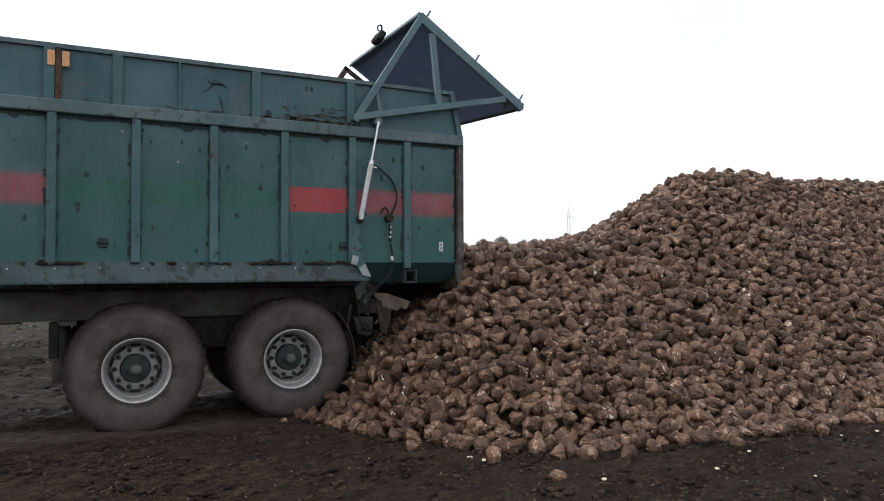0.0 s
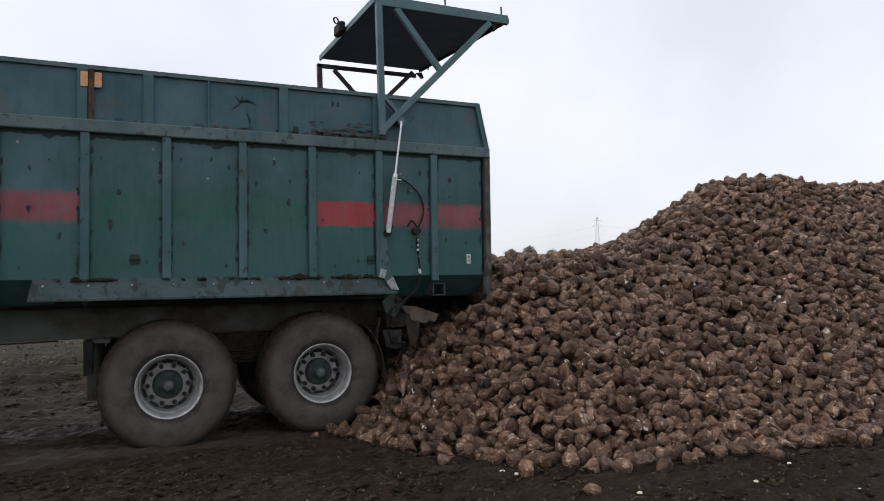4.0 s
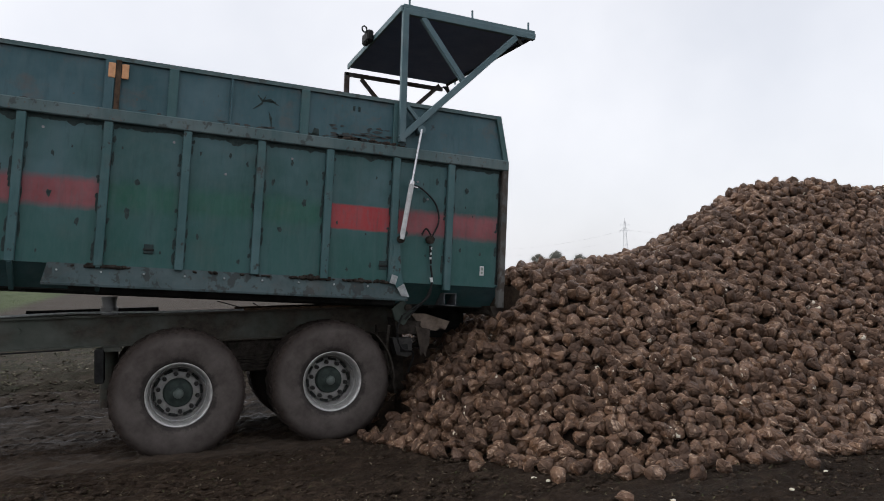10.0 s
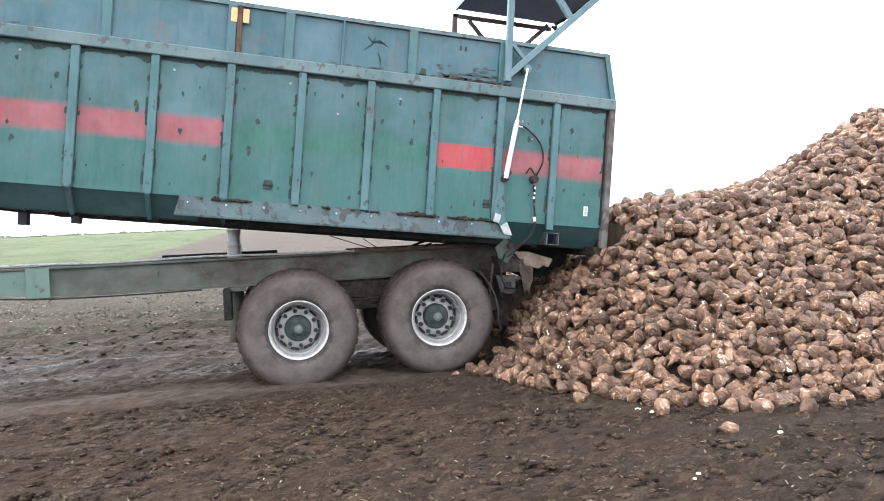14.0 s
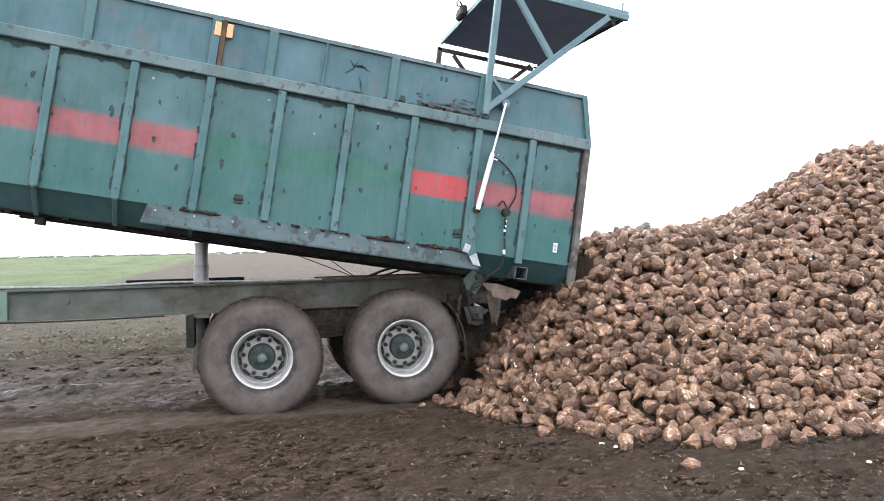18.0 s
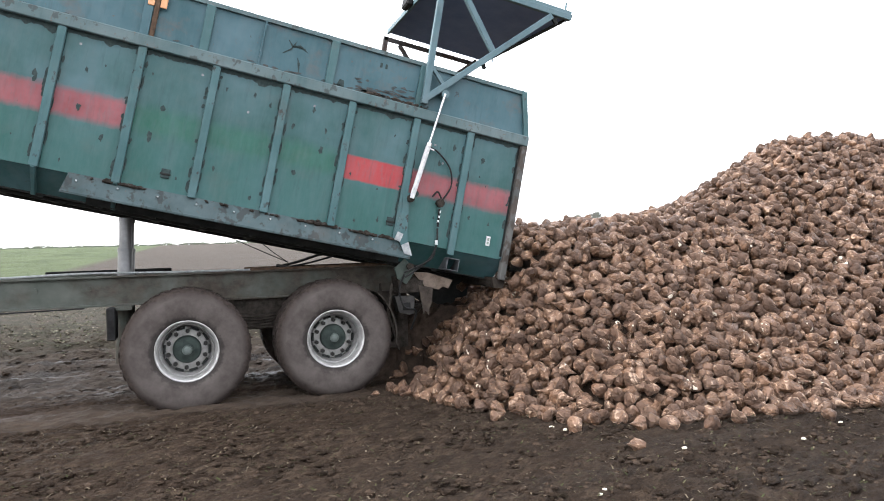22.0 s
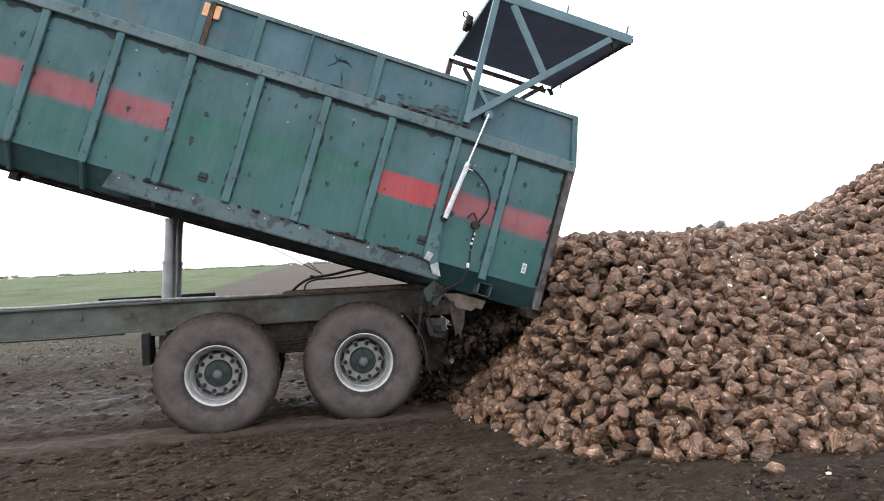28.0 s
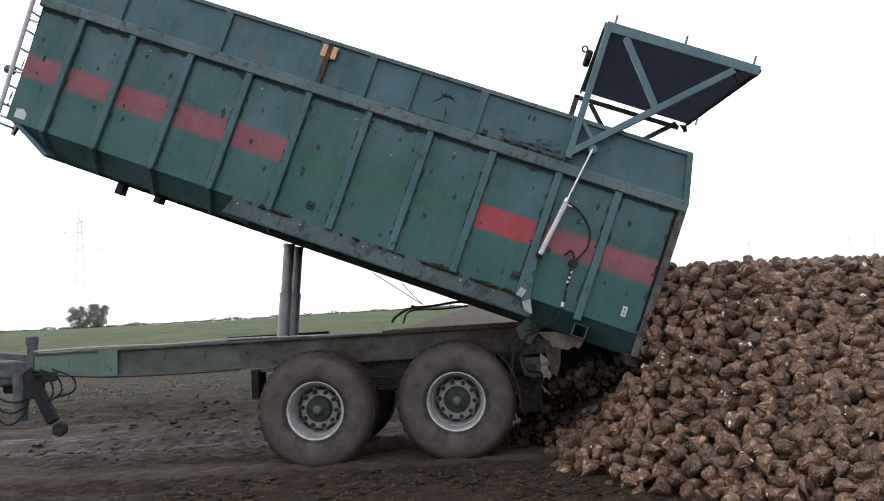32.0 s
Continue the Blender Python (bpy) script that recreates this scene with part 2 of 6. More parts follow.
WHITE = dusty("dirty_white_paint", (0.45, 0.46, 0.46), (0.68, 0.69, 0.69), 14.0, 0.5)
PALE = dusty("pale_scuffed_steel", (0.2, 0.22, 0.22), (0.42, 0.44, 0.44), 18.0, 0.5, 0.2)
RUBBER = dusty("black_rubber", (0.006, 0.006, 0.006), (0.02, 0.02, 0.02), 12.0, 0.6)
ORANGE = dusty("faded_orange_reflector", (0.55, 0.25, 0.1), (0.7, 0.36, 0.17), 20.0, 0.35, spec=0.6)
RUST = dusty("muddy_rusty_steel", (0.04, 0.028, 0.02), (0.14, 0.09, 0.06), 10.0, 0.85, strength=0.6)
RUSTY_TAN = dusty("sandy_rusted_plate", (0.085, 0.066, 0.051), (0.2, 0.158, 0.127), 7.0, 0.85, strength=0.5)
POST = worn_paint("mud_rubbed_post_paint", (0.065, 0.07, 0.067), (0.125, 0.124, 0.116), dirt=(0.055, 0.043, 0.035), dirt_from=0.5, rust=0.62, rough=0.6)
TAIL = dusty("muddy_grey_brown_board", (0.022, 0.018, 0.015), (0.075, 0.06, 0.049), 8.0, 0.75, strength=0.5)
GREY_TAIL = dusty("worn_grey_tail_steel", (0.022, 0.021, 0.02), (0.06, 0.057, 0.054), 9.0, 0.75)
MUDDY = dusty("mud_caked_steel", (0.012, 0.010, 0.008), (0.05, 0.042, 0.035), 12.0, 0.8, strength=0.8, distance=0.015)
TRACTOR = dusty("grey_dusty_hitch_steel", (0.05, 0.055, 0.06), (0.12, 0.125, 0.13), 8.0, 0.6, 0.2)
FARGREY = dusty("galvanised_pylon_steel", (0.42, 0.44, 0.46), (0.52, 0.54, 0.56), 1.0, 0.6, 0.1)
BARK = dusty("grey_bark", (0.05, 0.042, 0.035), (0.1, 0.09, 0.075), 6.0, 0.9)
# far leaves are paled in their base colour to stand in for haze
TREE_LEAF = dusty("haze_paled_tree_leaves", (0.15, 0.155, 0.13), (0.23, 0.236, 0.208), 1.5, 0.8)
LEAF = dusty("haze_paled_hedge_leaves", (0.1, 0.115, 0.08), (0.17, 0.185, 0.14), 1.5, 0.8)
MARK = dusty("dark_scrape_marks", (0.022, 0.036, 0.036), (0.05, 0.07, 0.068), 20.0, 0.8)
STAIN = dusty("brown_rust_stain", (0.045, 0.064, 0.068), (0.084, 0.078, 0.074), 14.0, 0.8)
INK = dusty("dark_label_print", (0.2, 0.24, 0.2), (0.3, 0.34, 0.3), 20.0, 0.7)
ROPE = dusty("black_cable_sheath", (0.012, 0.012, 0.012), (0.03, 0.03, 0.03), 12.0, 0.7)


def beet_material(name, tone, gloss, pale, shine):
    n = Nodes(name)
    island = n.tree.nodes.new("ShaderNodeNewGeometry").outputs["Random Per Island"]
    single = n.tree.nodes.new("ShaderNodeObjectInfo").outputs["Random"]
    each = n.math("FRACT", n.math("ADD", island, n.math("MULTIPLY", single, 7.3)))
    n.where = n.tree.nodes.new("ShaderNodeVectorMath").outputs[0]
    shift = n.where.node
    shift.operation = "ADD"
    n.link(n.tree.nodes["Texture Coordinate"].outputs["Object"], shift.inputs[0])
    apart = n.tree.nodes.new("ShaderNodeCombineXYZ")
    n.link(n.math("MULTIPLY", each, 50.0), apart.inputs[0])
    n.link(apart.outputs[0], shift.inputs[1])
    other = n.math("FRACT", n.math("MULTIPLY", each, 37.7))
    grown = n.tree.nodes.new("ShaderNodeSeparateXYZ")
    n.link(n.tree.nodes["Texture Coordinate"].outputs["UV"], grown.inputs[0])
    along = n.tree.nodes.new("ShaderNodeCombineXYZ")
    n.link(n.math("MULTIPLY", grown.outputs[0], 5.0), along.inputs[0])
    n.link(n.math("MULTIPLY", grown.outputs[1], 3.0), along.inputs[1])
    n.link(n.math("MULTIPLY", each, 90.0), along.inputs[2])
    fold = n.noise(1.3, 3, 0.5, (1, 1, 1), along.outputs[0], 0.7)
    line = n.math("ABSOLUTE", n.math("SUBTRACT", n.noise(0.62, 2, 0.45, (1.4, 0.6, 1), along.outputs[0], 0.3), 0.5))
    skin = n.ramp(each, [(p, tuple(q * v for q, v in zip(tone, c))) for p, c in ((0.0, (0.125, 0.07, 0.042)), (0.11, (0.15, 0.084, 0.05)), (0.2, (0.185, 0.109, 0.065)), (0.6, (0.245, 0.139, 0.083)), (1.0, (0.315, 0.187, 0.115)))])
    bare = n.ramp(each, [(0.15, 0.1), (0.32, 1.0)])
    # ridges paled as if lit, clinging soil, a rough dark crown, painted crease shade
    c = n.mix(n.math("MULTIPLY", n.ramp(fold, [(0.46, 0.0), (0.66, 0.6)]), bare), skin, tuple(q * v for q, v in zip(tone, (0.43, 0.27, 0.168))))
    cling = n.math("ADD", n.noise(8, 5, 0.62), n.math("MULTIPLY", other, 0.22))
    earth = n.ramp(cling, [(0.64, 0.0), (0.82, 0.6)])
    c = n.mix(earth, c, tuple(q * v for q, v in zip(tone, (0.11, 0.06, 0.036))))
    crown = n.ramp(n.math("ADD", grown.outputs[1], n.math("MULTIPLY", n.math("SUBTRACT", fold, 0.5), 0.3)), [(0.1, 0.75), (0.22, 0.0)])
    c = n.mix(crown, c, tuple(q * v for q, v in zip(tone, (0.11, 0.062, 0.038))))
    # gleam paints highlights on the folds, along with pale skin patches
    gleam = n.math("MULTIPLY", n.math("MULTIPLY", n.ramp(fold, [(0.585 - shine, 0.0), (0.66 - shine, 0.62)]), n.math("SUBTRACT", 1.0, crown)), bare)
    c = n.mix(gleam, c, pale)
    # shade in the creases, drawn as thin dark lines
    crease = n.ramp(line, [(0.003, 0.65), (0.016, 0.0)])
    c = n.mix(crease, c, (0.032, 0.017, 0.011))
    cut = n.math("MULTIPLY", n.ramp(n.noise(16, 1, 0.5), [(0.66, 0.0), (0.68, 0.95)]), n.math("GREATER_THAN", other, 0.94))
    c = n.mix(cut, c, (0.72, 0.66, 0.54))
    r = n.mix(n.mix(earth, crown, (1.0, 1.0, 1.0)), n.ramp(fold, [(0.35, 0.5 - gloss), (0.65, 0.27 - 0.3 * gloss)]), (0.8 - gloss,) * 3)
    height = n.math("ADD", n.math("ADD", fold, n.math("MULTIPLY", n.math("MINIMUM", line, 0.04), 5.0)), n.math("MULTIPLY", n.noise(50, 3, 0.6), 0.04))
    return n.done(c, r, 0.0, height, 0.9, 0.045, 0.44 + gloss)


def soil_material():
    n = Nodes("wet_field_soil")
    geo = n.tree.nodes.new("ShaderNodeNewGeometry").outputs["Position"]
    sep = n.tree.nodes.new("ShaderNodeSeparateXYZ")
    n.link(geo, sep.inputs[0])
    big = n.noise(0.55, 6, 0.6, (0.35, 1, 1), geo)
    mid = n.noise(13, 7, 0.72, (0.45, 1, 1), geo, 0.3, 32)
    fine = n.noise(38, 6, 0.7, (1, 1, 1), geo)
    dark = n.ramp(mid, [(0.3, (0.024, 0.016, 0.011)), (0.5, (0.056, 0.0375, 0.026)), (0.72, (0.1, 0.071, 0.051))])
    # clump noise darkens its lows, painting shade into the clefts
    clump = n.noise(6.5, 6, 0.66, (0.4, 1, 1), geo, 0.5, 38)
    dark = n.mix(n.ramp(clump, [(0.38, 0.6), (0.48, 0.0)]), dark, (0.026, 0.017, 0.0115))
    dark = n.mix(n.ramp(clump, [(0.53, 0.0), (0.63, 0.6)]), dark, (0.125, 0.088, 0.062))
    c = n.mix(n.ramp(big, [(0.42, 0.0), (0.66, 0.3)]), dark, (0.096, 0.067, 0.048))
    grit = n.ramp(fine, [(0.34, 0.75), (0.46, 0.0)])
    c = n.mix(grit, c, (0.012, 0.009, 0.007))
    crumb = n.ramp(fine, [(0.56, 0.0), (0.72, 0.6)])
    c = n.mix(crumb, c, (0.128, 0.089, 0.064))
    straw = n.ramp(n.noise(60, 3, 0.6, (0.3, 1, 1), geo, 0.0, 35), [(0.63, 0.0), (0.71, 0.75)])
    c = n.mix(straw, c, (0.15, 0.115, 0.075))
    moss = n.ramp(n.noise(7, 5, 0.7, (1, 1, 1), geo), [(0.58, 0.0), (0.7, 0.2)])
    c = n.mix(moss, c, (0.05, 0.055, 0.022))
    # soil darkens towards the heap's side
    heapward = n.node("ShaderNodeMapRange", From_Min=-0.5, From_Max=4.0, To_Max=0.45)
    n.link(n.math("ADD", sep.outputs["X"], n.math("MULTIPLY", big, 2.0)), heapward.inputs["Value"])
    c = n.mix(heapward.outputs["Result"], c, (0.017, 0.0125, 0.0095))
    # a smooth pale wheel track along the trailer's way
    wander = n.math("ADD", sep.outputs["Y"], n.math("MULTIPLY", n.noise(1.2, 5, 0.6, (0.5, 1, 1), geo), 0.5))
    edge_a = n.node("ShaderNodeMapRange", From_Min=-0.12, From_Max=0.06)
    edge_b = n.node("ShaderNodeMapRange", From_Min=1.0, From_Max=0.82)
    edge_c = n.node("ShaderNodeMapRange", From_Min=0.6, From_Max=-1.2)
    n.link(wander, edge_a.inputs["Value"])
    n.link(wander, edge_b.inputs["Value"])
    n.link(sep.outputs["X"], edge_c.inputs["Value"])
    track = n.math("MULTIPLY", n.math("MULTIPLY", edge_a.outputs["Result"], edge_b.outputs["Result"]), edge_c.outputs["Result"])
    c = n.mix(n.math("MULTIPLY", track, 0.5), c, (0.086, 0.069, 0.056))
    c = n.mix(1.0, c, (0.81, 0.81, 0.8), "MULTIPLY")
    # rough weedy soil farther back, then brown stubble and a green crop
    weeds = n.mix(n.ramp(n.noise(2.3, 7, 0.78, (0.6, 1, 1), geo), [(0.4, 0.0), (0.6, 1.0)]), (0.066, 0.052, 0.039), (0.036, 0.036, 0.022))
    wob = n.math("MULTIPLY", n.noise(0.25, 4, 0.6, (1, 1, 1), geo), 6.0)
    back_of = n.math("ADD", sep.outputs["Y"], wob)
    near = n.node("ShaderNodeMapRange", From_Min=6.5, From_Max=11.0)
    n.link(back_of, near.inputs["Value"])
    c = n.mix(near.outputs["Result"], c, weeds)
    stubble = n.mix(n.ramp(n.noise(1.1, 8, 0.8, (0.12, 1, 1), geo), [(0.36, 0.0), (0.64, 1.0)]), (0.042, 0.035, 0.0275), (0.09, 0.074, 0.059))
    far = n.node("ShaderNodeMapRange", From_Min=30.0, From_Max=42.0)
    n.link(back_of, far.inputs["Value"])
    c = n.mix(far.outputs["Result"], c, stubble)
    crop = n.mix(n.ramp(n.noise(0.22, 7, 0.72, (1, 0.4, 1), geo), [(0.34, 0.0), (0.66, 1.0)]), (0.046, 0.066, 0.027), (0.098, 0.122, 0.056))
    side = n.node("ShaderNodeMapRange", From_Min=-10.0, From_Max=-11.6)
    n.link(sep.outputs["X"], side.inputs["Value"])
    field = n.math("MULTIPLY", side.outputs["Result"], far.outputs["Result"])
    c = n.mix(field, c, crop)
    wet = n.ramp(n.noise(1.6, 5, 0.6, (0.22, 1, 1), geo), [(0.42, 0.9), (0.6, 0.6)])
    behind = n.node("ShaderNodeMapRange", From_Min=0.9, From_Max=2.2)
    n.link(sep.outputs["Y"], behind.inputs["Value"])
    furrow = n.noise(2.6, 6, 0.66, (0.16, 1.7, 1), geo, 0.4)
    wet = n.mix(behind.outputs["Result"], wet, n.ramp(furrow, [(0.42, 0.3), (0.56, 0.75)]))
    c = n.mix(n.math("MULTIPLY", n.math("MULTIPLY", behind.outputs["Result"], n.math("SUBTRACT", 1.0, near.outputs["Result"])), 0.88), c, n.ramp(furrow, [(0.42, (0.014, 0.011, 0.0088)), (0.57, (0.082, 0.065, 0.052))]))
    wet = n.mix(near.outputs["Result"], wet, (0.95, 0.95, 0.95))
    height = n.math("ADD", n.math("ADD", n.math("MULTIPLY", mid, 1.3), fine), n.math("MULTIPLY", clump, 1.0))
    height = n.math("MULTIPLY", height, n.math("SUBTRACT", 1.0, n.math("MULTIPLY", track, 0.7)))
    made = n.done(c, wet, 0.0, height, 1.0, 0.055, 0.32)
    n.link(n.ramp(behind.outputs["Result"], [(0.0, 0.1), (1.0, 0.24)]), n.bsdf.inputs["Specular IOR Level"])
    return made


BEET = beet_material("earthy_sugar_beet_skin", (0.635, 0.61, 0.598), 0.0, (0.6, 0.44, 0.32), 0.0)
# poured beets get a darker, redder skin than the standing heap
POURED_BEET = beet_material("darker_poured_beet_skin", (0.54, 0.49, 0.43), 0.05, (0.5, 0.355, 0.25), 0.0)
SOIL = soil_material()
CLOD = dusty("dark_soil_clods", (0.02, 0.0138, 0.0096), (0.066, 0.045, 0.031), 14.0, 0.85, strength=0.8, distance=0.01)
# wet soil, its dark tone also used for shade inside the heap
WET_SOIL = dusty("wet_soil_and_shaded_core", (0.015, 0.0105, 0.008), (0.056, 0.039, 0.028), 9.0, 0.8, strength=0.8, distance=0.012)

# ---- mesh helpers ----
def part(name, bm, material, parent=None, label="", place=None, smooth=False, data=None):
    """Links a bmesh as one mesh object under a thing or a part."""
    if data is None:
        data = bpy.data.meshes.new(name)
        bm.to_mesh(data)
        bm.free()
        data.materials.append(material)
        if smooth:
            data.shade_smooth()
    ob = new(name, data)
    if parent is not None:
        ob.parent = parent
    if place is not None:
        ob.matrix_basis = place
    if label:
        tagged(ob, label)
    return ob


def box(x0, x1, y0, y1, z0, z1, bevel=0.0, bm=None):
    own = bmesh.new()
    m = Matrix.Translation(((x0 + x1) / 2, (y0 + y1) / 2, (z0 + z1) / 2)) @ Matrix.Diagonal((x1 - x0, y1 - y0, z1 - z0, 1))
    bmesh.ops.create_cube(own, size=1, matrix=m)
    if bevel:
        bmesh.ops.bevel(own, geom=own.edges[:], offset=bevel, segments=1, affect="EDGES")
    return join(bm, own)


def join(bm, own):
    if bm is None:
        return own
    mesh = bpy.data.meshes.new("tmp")
    own.to_mesh(mesh)
    own.free()
    bm.from_mesh(mesh)
    bpy.data.meshes.remove(mesh)
    return bm


def bar(a, b, wide, deep, bm=None, bevel=0.006):
    """A square tube from a to b; wide lies across in the upright plane, deep across it."""
    a, b = Vector(a), Vector(b)
    own = bmesh.new()
    way = (b - a).normalized()
    side = Vector((0, 1, 0)) if abs(way.y) < 0.9 else Vector((1, 0, 0))
    up = way.cross(side).normalized()
    side = up.cross(way).normalized()
    m = Matrix((way, side, up)).transposed().to_4x4()
    m.translation = (a + b) / 2
    bmesh.ops.create_cube(own, size=1, matrix=m @ Matrix.Diagonal(((b - a).length, deep, wide, 1)))
    if bevel:
        bmesh.ops.bevel(own, geom=own.edges[:], offset=bevel, segments=1, affect="EDGES")
    return join(bm, own)


def rod(a, b, r, bm=None, seg=14, r2=None):
    a, b = Vector(a), Vector(b)
    own = bmesh.new()
    m = (b - a).to_track_quat("Z", "Y").to_matrix().to_4x4()
    m.translation = (a + b) / 2
    bmesh.ops.create_cone(own, cap_ends=True, segments=seg, radius1=r, radius2=r if r2 is None else r2, depth=(b - a).length, matrix=m)
    return join(bm, own)


def prism(outline, y0, y1, bm=None):
    """An outline in x and z, pulled from y0 to y1."""
    own = bmesh.new()
    p = [own.verts.new((x, y0, z)) for x, z in outline]
    q = [own.verts.new((x, y1, z)) for x, z in outline]
    own.faces.new(p)
    own.faces.new(q[::-1])
    for i in range(len(p)):
        j = (i + 1) % len(p)
        own.faces.new((p[j], p[i], q[i], q[j]))
    bmesh.ops.recalc_face_normals(own, faces=own.faces[:])
    return join(bm, own)


def turned(profile, seg=48, bm=None, closed=True):
    """A profile of (radius, y) turned about the y axis."""
    own = bmesh.new()
    rings = [[own.verts.new((r * math.cos(2 * math.pi * i / seg), y, r * math.sin(2 * math.pi * i / seg))) for i in range(seg)] for r, y in profile]
    pairs = list(zip(rings, rings[1:])) + ([(rings[-1], rings[0])] if closed else [])
    for p, q in pairs:
        for i in range(seg):
            j = (i + 1) % seg
            own.faces.new((p[i], p[j], q[j], q[i]))
    bmesh.ops.recalc_face_normals(own, faces=own.faces[:])
    return join(bm, own)


def hose(points, r, bm=None, seg=8, steps=6):
    """A bent round hose through points (Catmull-Rom)."""
    pts = [Vector(p) for p in points]
    ext = [2 * pts[0] - pts[1]] + pts + [2 * pts[-1] - pts[-2]]
    line = []
    for i in range(1, len(ext) - 2):
        for s in range(steps):
            t = s / steps
            p0, p1, p2, p3 = ext[i - 1:i + 3]
            line.append(0.5 * (2 * p1 + (p2 - p0) * t + (2 * p0 - 5 * p1 + 4 * p2 - p3) * t * t + (3 * p1 - p0 - 3 * p2 + p3) * t ** 3))
    line.append(pts[-1])
    own = bmesh.new()
    rings = []
    for i, p in enumerate(line):
        way = (line[min(i + 1, len(line) - 1)] - line[max(i - 1, 0)]).normalized()
        m = way.to_track_quat("Z", "Y").to_matrix()
        rings.append([own.verts.new(p + m @ Vector((r * math.cos(2 * math.pi * k / seg), r * math.sin(2 * math.pi * k / seg), 0))) for k in range(seg)])
    for p, q in zip(rings, rings[1:]):
        for k in range(seg):
            own.faces.new((p[k], p[(k + 1) % seg], q[(k + 1) % seg], q[k]))
    own.faces.new(rings[0][::-1])
    own.faces.new(rings[-1])
    return join(bm, own)


def holder(name, m=None, parent=None):
    ob = new(name)
    ob.empty_display_size = 0.2
    if parent is not None:
        ob.parent = parent
    if m is not None:
        ob.matrix_basis = m
    return ob


def smooth_step(a, b, x):
    t = np.clip((x - a) / (b - a), 0, 1)
    return t * t * (3 - 2 * t)


# ---- the trailer's journey: seconds, metres driven forward, degrees tipped ----
DRIVE = [
    (0, 0.000, 0.00), (0.5, 0.002, 0.05), (1, 0.002, 0.07), (1.5, 0.003, 0.04), (2, 0.007, 0.02),
    (2.5, 0.009, 0.05), (4.5, 0.012, 0.32), (5, 0.008, 0.51), (5.5, 0.008, 0.79), (6, 0.010, 1.12),
    (6.5, 0.002, 1.44), (7, 0.001, 1.76), (7.5, 0.025, 2.13), (8, 0.099, 2.57), (8.5, 0.210, 3.03),
    (9, 0.299, 3.44), (9.5, 0.305, 3.83), (10, 0.292, 4.21), (10.5, 0.298, 4.53), (11, 0.296, 4.81),
    (11.5, 0.295, 5.06), (12, 0.305, 5.30), (12.5, 0.298, 5.60), (13, 0.296, 5.92), (13.5, 0.305, 6.24),
    (15.5, 0.316, 7.80), (16, 0.325, 8.10), (16.5, 0.327, 8.39), (17, 0.326, 8.73), (17.5, 0.328, 9.05),
    (18, 0.328, 9.36), (18.5, 0.329, 9.68), (19, 0.337, 10.01), (19.5, 0.344, 10.34), (20, 0.359, 10.69),
    (20.5, 0.385, 11.11), (21, 0.439, 11.55), (21.5, 0.524, 12.01), (22, 0.629, 12.46), (22.5, 0.737, 12.97),
    (23, 0.855, 13.50), (23.5, 0.976, 14.02), (24, 1.096, 14.55), (24.5, 1.209, 15.08), (25, 1.326, 15.55),
    (25.5, 1.438, 15.95), (26, 1.541, 16.38), (26.5, 1.627, 16.85), (28.5, 1.879, 18.87), (29, 1.977, 19.37),
    (29.5, 2.106, 19.93), (30, 2.268, 20.45), (30.5, 2.465, 20.88), (31, 2.665, 21.40), (31.5, 2.855, 22.00),
    (32, 3.052, 22.60)]
DT, DD, DA = (np.array(c) for c in zip(*DRIVE))
HX, HZ = 1.03, 1.555          # the tipping hinge
WIDE = 2.5                    # the body's width
REAR = 2.36   # the body's rear edge


def driven(t):
    return float(np.interp(t, DT, DD))


def tipped(t):
    return float(np.interp(t, DT, DA))


def body_pose(t):
    """The tipping body in the trailer's space."""
    return pose(HX, 0, HZ, 0, tipped(t), 0)


# ---- ground ----
GROUND = -0.05


def ground_height(x, y):
    """Field: churned mud with wheel ruts near the trailer, then a long gentle rise to a crest."""
    x, y = np.asarray(x, float), np.asarray(y, float)
    r = np.hypot(x + 2.4, y + 9.0)
    rise = 0.0225 * np.clip(r - 16, 0, 250) - 0.012 * np.clip(r - 270, 0, 900)
    rise = np.where(y > -5, rise, rise * 0.3) * smooth_step(0, 14, y)
    ruts = 0.17 * (0.5 - np.abs(np.sin(y * 2.05 + 0.5 * np.sin(x * 0.7)))) + 0.07 * (0.5 - np.abs(np.sin(y * 3.9 + 1.0 + 0.45 * np.sin(x * 1.3))))
    ruts = ruts * smooth_step(1.4, 3.0, y) * (1 - smooth_step(9, 14, y)) * (1 - smooth_step(-1.5, 1.0, x))
    return GROUND + rise + ruts


def axis(dense0, dense1, step, far, grow=1.16):
    out, s = list(np.arange(dense0, dense1, step)), step
    v = dense1
    while v < far:
        out.append(v)
        s *= grow
        v += s
    s, v = step, dense0
    while v > -far:
        s *= grow
        v -= s
        out.insert(0, v)
    return np.array(out)


